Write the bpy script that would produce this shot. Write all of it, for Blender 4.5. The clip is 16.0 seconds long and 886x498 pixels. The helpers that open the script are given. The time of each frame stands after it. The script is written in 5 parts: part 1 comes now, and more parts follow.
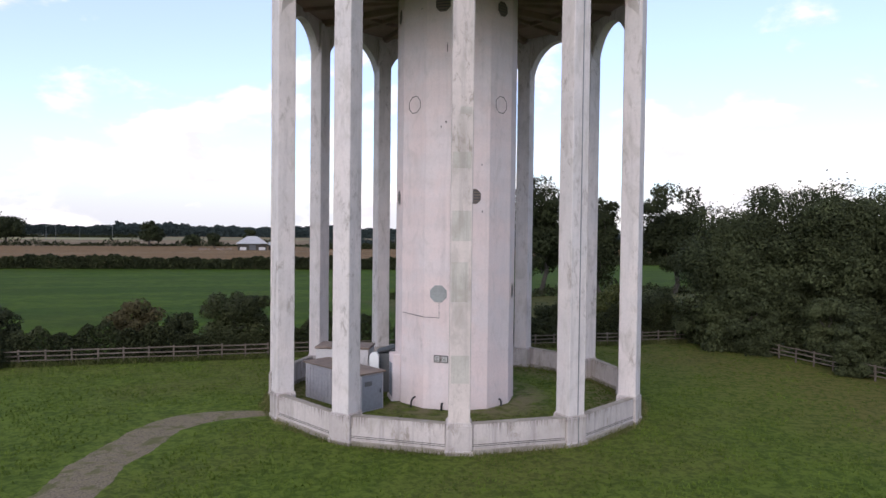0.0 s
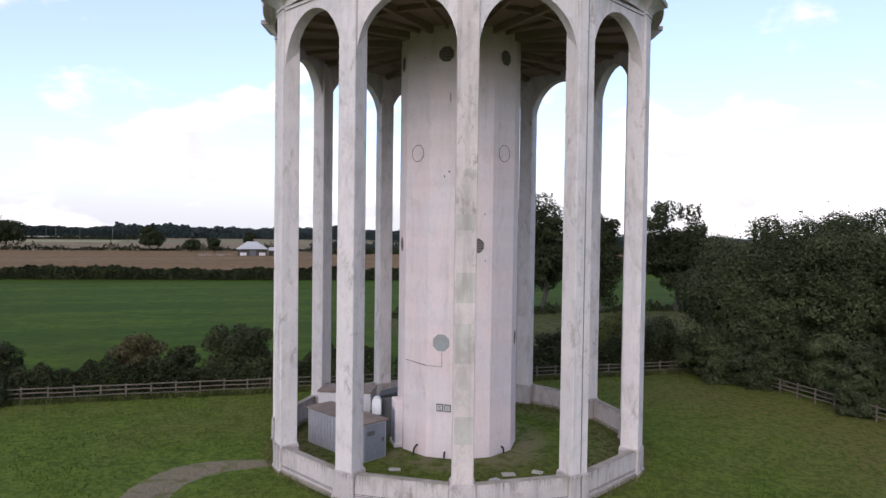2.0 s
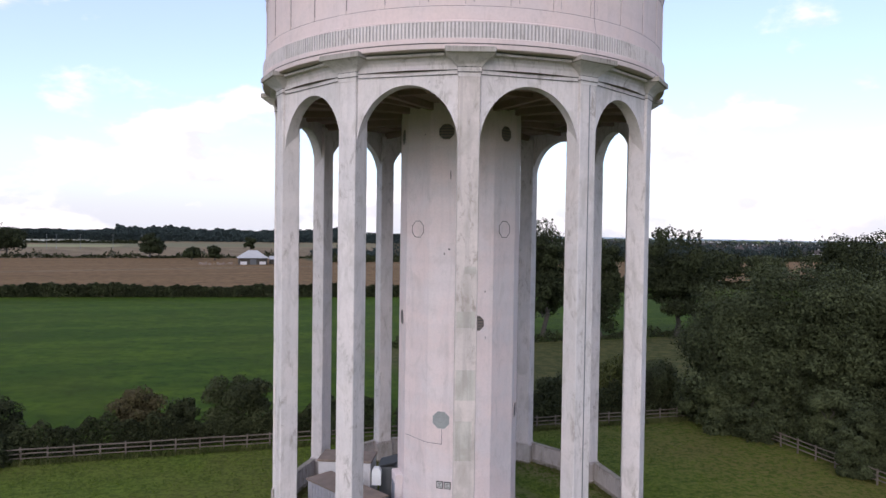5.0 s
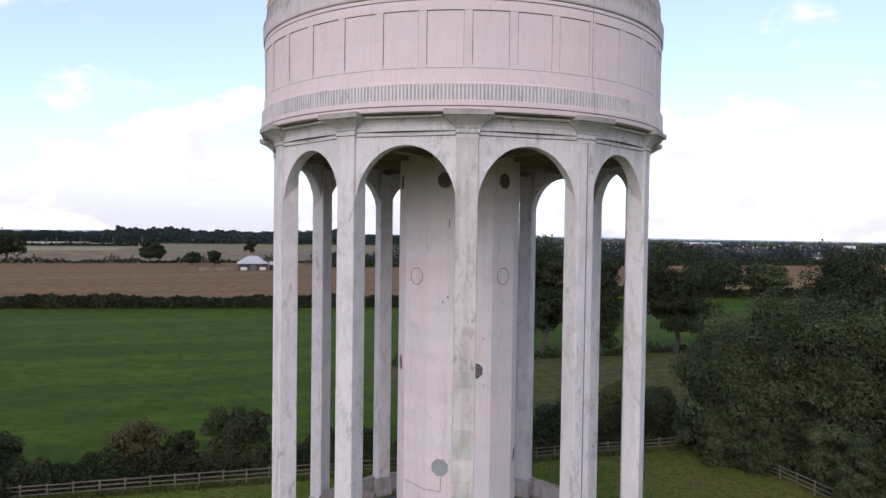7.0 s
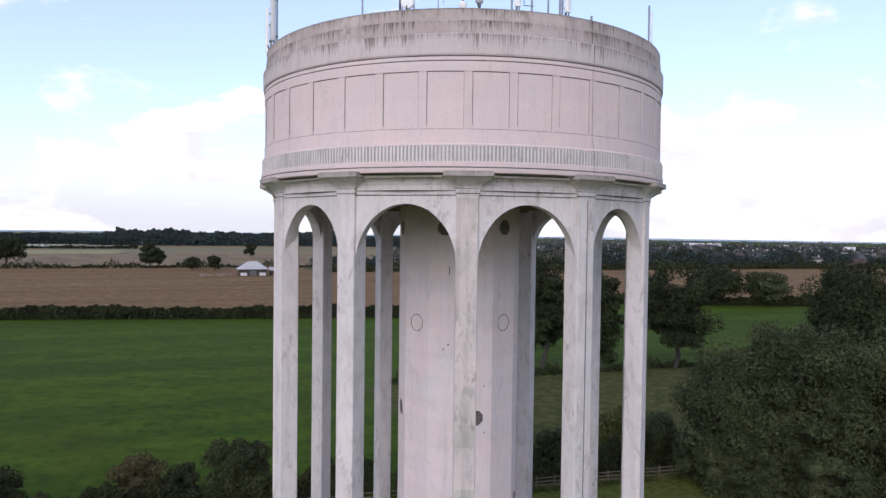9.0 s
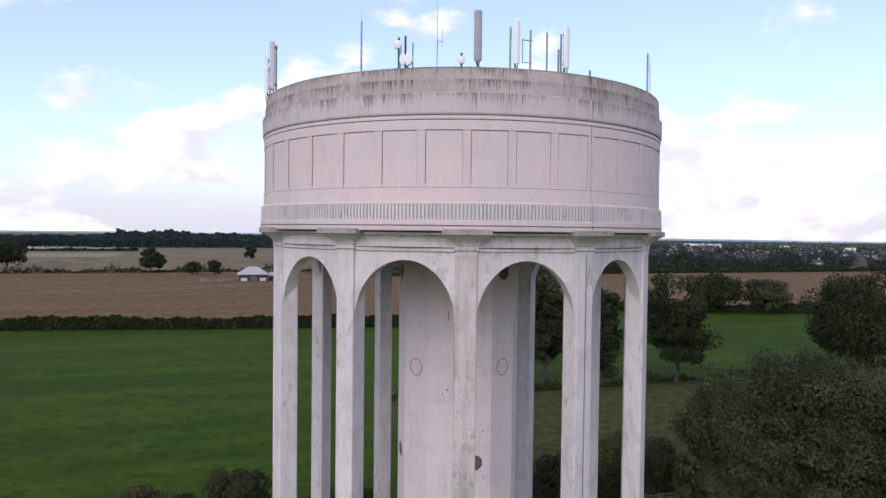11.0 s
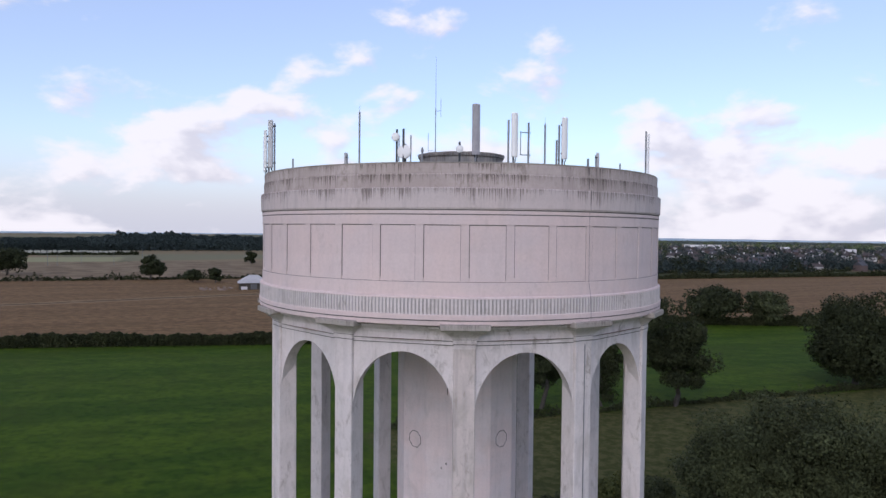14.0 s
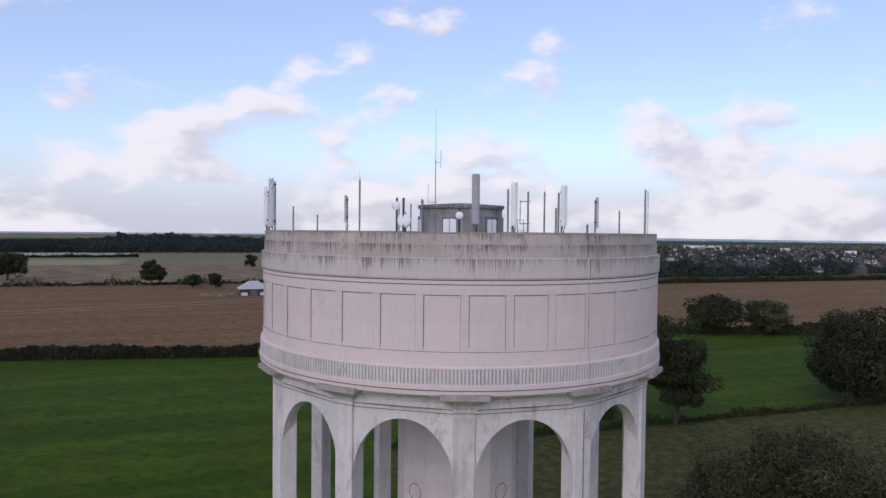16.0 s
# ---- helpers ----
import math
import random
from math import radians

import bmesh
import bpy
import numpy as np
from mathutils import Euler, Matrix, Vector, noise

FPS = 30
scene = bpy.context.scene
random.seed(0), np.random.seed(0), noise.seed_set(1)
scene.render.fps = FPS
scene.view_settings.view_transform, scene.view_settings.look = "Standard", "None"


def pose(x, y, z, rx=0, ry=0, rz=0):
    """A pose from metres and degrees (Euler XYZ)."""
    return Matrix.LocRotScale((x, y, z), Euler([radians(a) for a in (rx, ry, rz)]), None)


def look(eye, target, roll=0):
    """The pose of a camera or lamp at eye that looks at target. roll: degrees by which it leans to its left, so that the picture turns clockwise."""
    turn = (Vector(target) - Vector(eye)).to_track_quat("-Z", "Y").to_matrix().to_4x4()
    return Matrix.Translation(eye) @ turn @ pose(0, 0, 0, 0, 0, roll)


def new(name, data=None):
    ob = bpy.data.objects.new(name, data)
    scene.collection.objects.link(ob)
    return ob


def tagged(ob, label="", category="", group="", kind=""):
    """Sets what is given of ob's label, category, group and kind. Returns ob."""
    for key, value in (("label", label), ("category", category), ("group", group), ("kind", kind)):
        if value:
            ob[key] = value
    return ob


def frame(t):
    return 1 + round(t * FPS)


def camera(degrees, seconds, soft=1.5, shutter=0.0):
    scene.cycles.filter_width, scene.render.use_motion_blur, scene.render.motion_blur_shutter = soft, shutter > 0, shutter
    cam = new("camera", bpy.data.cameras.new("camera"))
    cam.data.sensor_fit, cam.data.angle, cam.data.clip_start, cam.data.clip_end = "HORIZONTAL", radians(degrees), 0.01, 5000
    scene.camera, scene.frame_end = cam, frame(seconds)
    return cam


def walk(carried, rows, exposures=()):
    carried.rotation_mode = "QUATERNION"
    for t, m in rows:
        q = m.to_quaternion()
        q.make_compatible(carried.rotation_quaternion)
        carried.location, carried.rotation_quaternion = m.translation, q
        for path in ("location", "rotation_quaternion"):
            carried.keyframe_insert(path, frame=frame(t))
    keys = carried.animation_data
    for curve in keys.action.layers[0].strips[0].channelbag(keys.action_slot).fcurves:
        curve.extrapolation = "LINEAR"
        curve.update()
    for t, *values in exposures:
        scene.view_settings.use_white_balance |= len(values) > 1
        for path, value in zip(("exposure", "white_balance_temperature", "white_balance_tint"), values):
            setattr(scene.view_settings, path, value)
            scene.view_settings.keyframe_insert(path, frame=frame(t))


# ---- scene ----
cam = camera(66.73, 16.0)
PATH = [
    (0, -0.045, -39.336, 9.601, -1.486, -0.644, 1.082),
    (0.5, -0.113, -39.323, 10.307, -1.483, -0.681, 1.057),
    (1, -0.176, -39.334, 10.964, -1.481, -0.713, 1.035),
    (1.5, -0.218, -39.349, 11.629, -1.478, -0.739, 1.041),
    (2, -0.246, -39.340, 12.238, -1.476, -0.760, 1.068),
    (2.5, -0.258, -39.305, 12.978, -1.475, -0.777, 1.095),
    (3, -0.265, -39.260, 13.625, -1.474, -0.790, 1.120),
    (3.5, -0.280, -39.217, 14.297, -1.473, -0.798, 1.123),
    (4, -0.283, -39.197, 15.020, -1.473, -0.803, 1.122),
    (6.5, -0.241, -39.153, 18.301, -1.478, -0.783, 1.091),
    (7, -0.229, -39.139, 18.953, -1.480, -0.772, 1.126),
    (7.5, -0.255, -39.099, 19.598, -1.482, -0.759, 1.104),
    (8, -0.276, -39.081, 20.284, -1.485, -0.745, 1.083),
    (8.5, -0.284, -39.102, 20.882, -1.489, -0.730, 1.087),
    (9, -0.271, -39.107, 21.497, -1.493, -0.714, 1.116),
    (11.5, -0.204, -39.087, 24.665, -1.518, -0.634, 1.160),
    (12, -0.165, -39.064, 25.409, -1.524, -0.620, 1.191),
    (12.5, -0.162, -39.029, 25.956, -1.531, -0.607, 1.207),
    (13, -0.160, -39.051, 26.605, -1.538, -0.595, 1.222),
    (13.5, -0.173, -39.015, 27.237, -1.545, -0.586, 1.197),
    (14, -0.186, -38.988, 27.919, -1.553, -0.579, 1.176),
    (14.5, -0.200, -38.988, 28.517, -1.562, -0.574, 1.168),
    (15, -0.215, -39.027, 29.401, -1.570, -0.572, 1.181),
    (15.5, -0.214, -39.030, 30.119, -1.579, -0.572, 1.188),
    (16, -0.204, -39.022, 30.882, -1.589, -0.577, 1.186),
]

EXPO = [(0.0, 0.10, 6450, 15), (4.0, 0.08, 6400, 16), (9.0, 0.06, 6330, 17), (12.5, -0.20, 6220, 18), (14.0, -0.33, 6150, 18), (16.0, -0.44, 6140, 18)]
walk(cam, [(t, pose(x, y, z, 90 + pitch, roll, yaw)) for t, x, y, z, pitch, roll, yaw in PATH], EXPO)

# ---------------------------------------------------------------- node tools
class Net:
    """A small shorthand for building node trees."""

    def __init__(self, tree):
        self.t = tree
        self.n = tree.nodes
        self.l = tree.links

    def add(self, kind, **values):
        node = self.n.new(kind)
        for key, value in values.items():
            setattr(node, key, value)
        return node

    def put(self, socket, value):
        if isinstance(value, bpy.types.NodeSocket):
            self.l.new(value, socket)
        elif value is not None:
            socket.default_value = value

    def math(self, op, a, b=None, c=None, clamp=False):
        m = self.add("ShaderNodeMath", operation=op, use_clamp=clamp)
        for s, v in zip(m.inputs, (a, b, c)):
            self.put(s, v)
        return m.outputs[0]

    def noise(self, vec, scale, detail=4.0, rough=0.55, dist=0.0):
        m = self.add("ShaderNodeTexNoise")
        self.put(m.inputs["Vector"], vec)
        for k, v in (("Scale", scale), ("Detail", detail), ("Roughness", rough), ("Distortion", dist)):
            m.inputs[k].default_value = v
        return m.outputs["Fac"]

    def step(self, v, lo, hi, a=0.0, b=1.0):
        m = self.add("ShaderNodeMapRange", interpolation_type="SMOOTHSTEP")
        for s, q in zip(m.inputs, (v, lo, hi, a, b)):
            self.put(s, q)
        return m.outputs[0]

    def mix(self, fac, a, b, mode="MIX"):
        m = self.add("ShaderNodeMix", data_type="RGBA", blend_type=mode)
        self.put(m.inputs[0], fac)
        for s, v in ((m.inputs[6], a), (m.inputs[7], b)):
            self.put(s, (*v, 1.0) if isinstance(v, tuple) and len(v) == 3 else v)
        return m.outputs[2]

    def scaled(self, vec, s, loc=(0, 0, 0)):
        m = self.add("ShaderNodeMapping")
        self.put(m.inputs[0], vec)
        m.inputs["Scale"].default_value = s
        m.inputs["Location"].default_value = loc
        return m.outputs[0]

    def bump(self, height, strength=0.3, distance=0.02):
        m = self.add("ShaderNodeBump")
        m.inputs["Strength"].default_value = strength
        m.inputs["Distance"].default_value = distance
        self.put(m.inputs["Height"], height)
        return m.outputs[0]


def material(name, rough=0.8, metal=0.0, spec=0.3):
    m = bpy.data.materials.new(name)
    m.use_nodes = True
    k = Net(m.node_tree)
    b = m.node_tree.nodes["Principled BSDF"]
    b.inputs["Roughness"].default_value = rough
    b.inputs["Metallic"].default_value = metal
    b.inputs["Specular IOR Level"].default_value = spec
    return m, k, b


def where(k):
    return k.add("ShaderNodeNewGeometry").outputs["Position"]


def along(k, vec):
    s = k.add("ShaderNodeSeparateXYZ")
    k.put(s.inputs[0], vec)
    return s.outputs


# ---------------------------------------------------------------- sky and sun
SUN_DIR = Vector((-0.28, -0.84, 0.55)).normalized()
world = bpy.data.worlds.new("sky")
scene.world = world
world.use_nodes = True
k = Net(world.node_tree)
bg = world.node_tree.nodes["Background"]
sky = k.add("ShaderNodeTexSky", sky_type="NISHITA", sun_disc=False)
sky.sun_elevation = math.asin(SUN_DIR.z)
sky.sun_rotation = math.atan2(SUN_DIR.x, SUN_DIR.y)
sky.air_density, sky.dust_density, sky.ozone_density = 1.0, 1.0, 2.0
way = k.add("ShaderNodeTexCoord").outputs["Generated"]
_, _, up = along(k, way)
high = k.math("MAXIMUM", up, 0.0)
# cumulus: banked puffs near the horizon, scattered higher up, brighter on their upper sides
flat = (1.0, 1.0, 1.9)
puff = k.noise(k.scaled(way, flat, (0.35, 0.2, 0.1)), 6.8, 8.0, 0.53, 0.12)
above = k.noise(k.scaled(way, flat, (0.33, 0.2, 0.135)), 6.8, 4.0, 0.5, 0.12)
veil = k.noise(k.scaled(way, (1.0, 1.0, 2.4), (2.35, 1.2, 0.1)), 2.2, 5.0, 0.5, 0.2)
amount = k.math("ADD", k.math("MULTIPLY", puff, 0.75), k.math("MULTIPLY", veil, 0.25))
edge = k.step(high, 0.02, 0.28, 0.44, 0.535)
cover = k.step(amount, edge, k.math("ADD", edge, 0.105))
lit = k.step(k.math("SUBTRACT", puff, above), -0.10, 0.07)
white = k.mix(lit, (9.0, 8.9, 9.4), (12.0, 11.7, 11.6))
clear = k.mix(0.36, k.mix(1.0, sky.outputs[0], (2.5, 2.6, 2.75), "MULTIPLY"), (7.8, 8.0, 8.8))
haze = k.mix(k.step(high, 0.0, 0.14, 0.9, 0.0), clear, (8.0, 8.2, 8.9))
k.put(bg.inputs[0], k.mix(k.math("MULTIPLY", cover, 0.93), haze, white))
bg.inputs[1].default_value = 0.1

sun_data = bpy.data.lights.new("sun", "SUN")
sun_data.energy, sun_data.angle, sun_data.color = 1.5, radians(50), (1.0, 0.93, 0.86)
sun = new("sun", sun_data)
sun.matrix_world = look(SUN_DIR * 100, (0, 0, 0))

# ---------------------------------------------------------------- materials
def concrete(name, base, warm, dirt=0.35, streak=0.5, drips=(), scale=1.0, patchy=0.56, blotch=0.0):
    """Weathered painted concrete: cloudy tone, vertical runs, grime, and dark drips below the given heights."""
    m, k, b = material(name, 0.85, 0.0, 0.25)
    p = where(k)
    rnd = k.add("ShaderNodeObjectInfo").outputs["Random"]
    big = k.noise(p, 0.35 * scale, 4.0, 0.6, 0.4)
    fine = k.noise(p, 9.0, 5.0, 0.6)
    runs = k.noise(k.scaled(p, (2.6, 2.6, 0.16)), 1.0, 5.0, 0.6, 0.2)
    patch = k.noise(k.scaled(p, (0.9, 0.9, 0.45)), 1.3, 3.0, 0.5, 0.8)
    c = k.mix(k.step(big, 0.35, 0.65), base, warm)
    c = k.mix(k.step(runs, 0.50, 0.72, 0.0, streak), c, tuple(0.62 * v for v in base))
    c = k.mix(k.step(patch, patchy, patchy + 0.18, 0.0, dirt), c, (0.36, 0.325, 0.285))
    grime = k.noise(k.scaled(p, (3.2, 3.2, 0.7)), 1.0, 6.0, 0.7, 0.6)
    lifts = k.noise(k.scaled(p, (0.02, 0.02, 0.8)), 1.0, 2.0, 0.4)
    c = k.mix(k.step(grime, 0.53, 0.75, 0.0, dirt * 0.8), c, (0.26, 0.235, 0.21))
    if blotch:
        spots = k.noise(k.scaled(p, (2.4, 2.4, 1.1)), 1.0, 8.0, 0.78, 0.5)
        where_b = k.noise(k.scaled(p, (0.5, 0.5, 0.22)), 1.0, 2.0, 0.5)
        c = k.mix(k.math("MULTIPLY", k.step(spots, 0.50, 0.66), k.step(where_b, 0.40, 0.60, 0.25 * blotch, blotch)), c, (0.24, 0.205, 0.17))
    c = k.mix(k.step(lifts, 0.45, 0.55, 0.0, 0.10), c, tuple(0.6 * v for v in base))
    c = k.mix(k.step(fine, 0.35, 0.7, 0.0, 0.14), c, tuple(0.55 * v for v in base))
    c = k.mix(k.math("MULTIPLY", rnd, 0.10), c, tuple(0.7 * v for v in base))
    z = along(k, p)[2]
    for top, length, strength in drips:
        wide = k.noise(k.scaled(p, (13.0, 13.0, 0.3)), 1.0, 6.0, 0.75, 0.15)
        cluster = k.noise(k.scaled(p, (0.45, 0.45, 0.1)), 1.0, 3.0, 0.6)
        reach = k.math("MULTIPLY", k.math("MULTIPLY", k.step(wide, 0.36, 0.70), k.step(cluster, 0.34, 0.62, 0.35, 1.0)), length)
        below = k.math("SUBTRACT", top, z)
        wet = k.math("MULTIPLY", k.step(below, -0.02, 0.02), k.step(k.math("SUBTRACT", reach, below), -0.05, 0.5))
        c = k.mix(k.math("MULTIPLY", wet, strength), c, (0.105, 0.085, 0.072))
    k.put(b.inputs["Base Color"], c)
    h = k.math("ADD", k.math("MULTIPLY", fine, 0.5), big)
    k.put(b.inputs["Normal"], k.bump(h, 0.25, 0.02))
    return m


M_COL = concrete("pale_concrete", (0.60, 0.555, 0.545), (0.65, 0.585, 0.565), 0.45, 0.38, patchy=0.53, blotch=0.75)
M_STAIN = concrete("stained_concrete", (0.52, 0.46, 0.43), (0.62, 0.54, 0.505), 0.55, 0.45, patchy=0.47, blotch=0.9)
M_WALL = concrete("wall_concrete", (0.43, 0.385, 0.37), (0.52, 0.465, 0.445), 0.65, 0.75, [(1.34, 0.7, 0.7)], patchy=0.48, blotch=0.95)
M_SHAFT = concrete("pink_render", (0.69, 0.615, 0.61), (0.735, 0.605, 0.58), 0.22, 0.22, blotch=0.22)
M_TANK = concrete("tank_render", (0.61, 0.51, 0.497), (0.645, 0.52, 0.492), 0.14, 0.12, blotch=0.22)
M_FRIEZE = concrete("stained_frieze", (0.54, 0.47, 0.455), (0.56, 0.475, 0.455), 0.22, 0.45, [(29.72, 1.0, 0.75)], blotch=0.3)
M_PARAPET = concrete("stained_parapet", (0.41, 0.345, 0.32), (0.50, 0.425, 0.40), 0.50, 0.6, [(30.82, 0.75, 0.9), (30.31, 0.9, 0.9)], blotch=0.8)
# Brown soffit colour, lowered to stand in for shade under the tank.
M_SOFFIT = concrete("shade_soffit", (0.29, 0.20, 0.17), (0.23, 0.165, 0.14), 0.2, 0.3)
# Darker grey paints in the shade between the flute bars.
M_CHANNEL = concrete("shade_channel", (0.33, 0.31, 0.30), (0.40, 0.37, 0.355), 0.5, 0.5)
# Tone of the fainter painted shade line along panel edges.
M_EDGESHADE = concrete("edge_shade", (0.20, 0.175, 0.165), (0.30, 0.265, 0.25), 0.4, 0.4)
M_MOSS = concrete("mossy_capital", (0.30, 0.27, 0.24), (0.40, 0.36, 0.325), 0.9, 0.7, [(24.06, 0.6, 0.85)], patchy=0.44)
M_FOOT = concrete("grimy_foot_course", (0.21, 0.185, 0.155), (0.30, 0.265, 0.225), 0.7, 0.6, patchy=0.45)
M_PATCH = concrete("patched_render", (0.40, 0.375, 0.335), (0.50, 0.465, 0.42), 0.6, 0.6, patchy=0.48)
M_HUT = concrete("grey_hut_render", (0.19, 0.185, 0.18), (0.31, 0.30, 0.285), 0.6, 0.85, [(32.4, 1.1, 0.8)], patchy=0.5)


def plain(name, colour, rough=0.6, metal=0.0, vary=0.25, scale=6.0):
    m, k, b = material(name, rough, metal, 0.4)
    p = where(k)
    n1, n2 = k.noise(p, scale, 4.0), k.noise(p, scale * 0.15, 3.0)
    c = k.mix(k.step(n1, 0.35, 0.7, 0.0, vary), colour, tuple(0.5 * v for v in colour))
    c = k.mix(k.step(n2, 0.4, 0.7, 0.0, vary), c, tuple(min(1.0, 1.3 * v + 0.01) for v in colour))
    k.put(b.inputs["Base Color"], c)
    k.put(b.inputs["Normal"], k.bump(n1, 0.15, 0.01))
    return m


M_GALV = plain("galvanised_steel", (0.22, 0.23, 0.24), 0.5, 0.6)
M_DARKSTEEL = plain("dark_steel", (0.06, 0.065, 0.07), 0.5, 0.4)
M_ANTENNA = plain("antenna_grey", (0.50, 0.50, 0.50), 0.5, 0.0, 0.1)
M_WHITE = plain("white_plastic", (0.78, 0.78, 0.77), 0.45, 0.0, 0.08)
M_BLACK = plain("black_rubber", (0.02, 0.02, 0.02), 0.6)
# Also colours the strips that stand in for shade in grooves and gaps.
M_GROOVE = plain("dark_joint_and_shade", (0.10, 0.095, 0.09), 0.9)
M_LOUVRE = plain("grey_louvre", (0.32, 0.335, 0.33), 0.6, 0.2)
M_VENT = plain("dark_vent", (0.17, 0.135, 0.115), 0.8)
M_KIOSK = plain("lilac_grey_kiosk", (0.33, 0.32, 0.34), 0.6, 0.0, 0.3)
M_KIOSKDOOR = plain("blue_grey_kiosk_door", (0.19, 0.205, 0.24), 0.55, 0.0, 0.25)
M_RUST = plain("rusty_roof_sheet", (0.20, 0.15, 0.12), 0.8, 0.0, 0.5, 2.0)
M_CABIN = plain("off_white_cabin", (0.52, 0.50, 0.50), 0.6, 0.0, 0.15)
M_GREY = plain("dark_grey_cabinet", (0.09, 0.095, 0.10), 0.6)
M_SIGN = plain("pale_sign", (0.50, 0.49, 0.47), 0.5)
M_FENCE = plain("weathered_timber", (0.115, 0.094, 0.075), 0.85, 0.0, 0.5, 5.0)
M_BARK = plain("bark", (0.055, 0.048, 0.040), 0.95, 0.0, 0.5, 3.0)
M_PANE = plain("pale_shutter", (0.70, 0.70, 0.70), 0.4, 0.0, 0.05)
M_BRICK = plain("far_brick", (0.105, 0.075, 0.068), 0.9, 0.0, 0.3, 1.0)
M_RENDERED = plain("far_cream_render", (0.55, 0.53, 0.51), 0.9, 0.0, 0.2, 1.0)
M_TILE = plain("far_roof_tile", (0.062, 0.050, 0.048), 0.9, 0.0, 0.3, 1.0)
M_SLATE = plain("far_slate", (0.055, 0.055, 0.062), 0.7, 0.0, 0.3, 1.0)
M_SHEET = plain("white_sheet_roof", (0.38, 0.37, 0.37), 0.5, 0.0, 0.2, 1.0)


def foliage(name, dark, light, rough=0.75):
    m, k, b = material(name, rough, 0.0, 0.12)
    rnd = k.add("ShaderNodeNewGeometry").outputs["Random Per Island"]
    p = where(k)
    c = k.mix(k.math("POWER", rnd, 1.3), dark, light)
    c = k.mix(k.step(k.noise(p, 0.28, 3.0, 0.6, 0.3), 0.46, 0.62, 0.0, 0.4), c, tuple(1.5 * b_ for b_ in light))
    c = k.mix(k.step(k.noise(p, 0.5, 3.0), 0.4, 0.65, 0.0, 0.55), c, tuple(0.5 * (a + b_) * 0.75 for a, b_ in zip(dark, light)))
    k.put(b.inputs["Base Color"], c)
    return m


M_LEAF = foliage("ash_leaves", (0.017, 0.022, 0.010), (0.068, 0.080, 0.036))
M_LEAF_OAK = foliage("oak_leaves", (0.011, 0.015, 0.006), (0.036, 0.043, 0.018))
M_LEAF_YEL = foliage("yellowing_leaves", (0.045, 0.055, 0.018), (0.11, 0.115, 0.035))
M_LEAF_RED = foliage("reddish_hawthorn", (0.045, 0.036, 0.020), (0.085, 0.075, 0.032))
M_HEDGE = foliage("hedge_leaves", (0.013, 0.018, 0.008), (0.047, 0.053, 0.022))
# Far leaf colours are blued or paled to paint in distance haze and light.
M_FAR = foliage("far_wood_haze_leaves", (0.020, 0.030, 0.030), (0.040, 0.054, 0.050))
M_FARLIGHT = foliage("far_light_haze_leaves", (0.06, 0.085, 0.045), (0.13, 0.16, 0.075))
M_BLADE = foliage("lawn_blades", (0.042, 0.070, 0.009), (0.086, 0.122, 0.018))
M_FARPALE = foliage("pale_haze_leaves", (0.050, 0.066, 0.060), (0.115, 0.135, 0.110))
M_RANK = foliage("long_grass", (0.035, 0.050, 0.012), (0.095, 0.10, 0.034))
M_WEED = foliage("rank_grass", (0.06, 0.075, 0.02), (0.15, 0.14, 0.055))

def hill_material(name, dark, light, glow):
    """Hill colours with distance haze painted in, and an added glow."""
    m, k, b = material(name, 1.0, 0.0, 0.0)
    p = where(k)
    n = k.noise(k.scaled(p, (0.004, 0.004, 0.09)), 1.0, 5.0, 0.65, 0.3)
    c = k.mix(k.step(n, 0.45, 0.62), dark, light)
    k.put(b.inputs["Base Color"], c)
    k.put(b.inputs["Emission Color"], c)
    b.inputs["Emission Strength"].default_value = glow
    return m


M_HILL_NEAR = hill_material("painted_haze_hills", (0.085, 0.115, 0.125), (0.20, 0.24, 0.20), 0.45)
M_HILL_FAR = hill_material("blue_painted_haze_hills", (0.17, 0.22, 0.27), (0.26, 0.31, 0.35), 0.7)

# the land lies along a field axis turned from the tower's own
AXIS = radians(21.5)
CU, SU = math.cos(AXIS), math.sin(AXIS)


# depth squeeze and shift that suit the land to the camera's lens
DEPTH, SETBACK = 0.896, -1.08


def lay(y):
    """Northing of a land point, squeezed and shifted to fit the camera's view."""
    return DEPTH * y + SETBACK


def land(u, v):
    """From field axes to the world."""
    return u * CU - v * SU, lay(u * SU + v * CU)


def fall(x, y):
    """Land drop beyond the near fields, more eastward, shaped to the camera's view."""
    r = math.hypot(x, y + 42.0)
    g = max(0.0, r - 450.0)
    east = 0.5 + 0.5 * max(-1.0, min(1.0, math.atan2(x, max(y, 1.0)) / 0.35))
    return -(0.0025 + 0.0045 * east) * g * g / (g + 350.0)


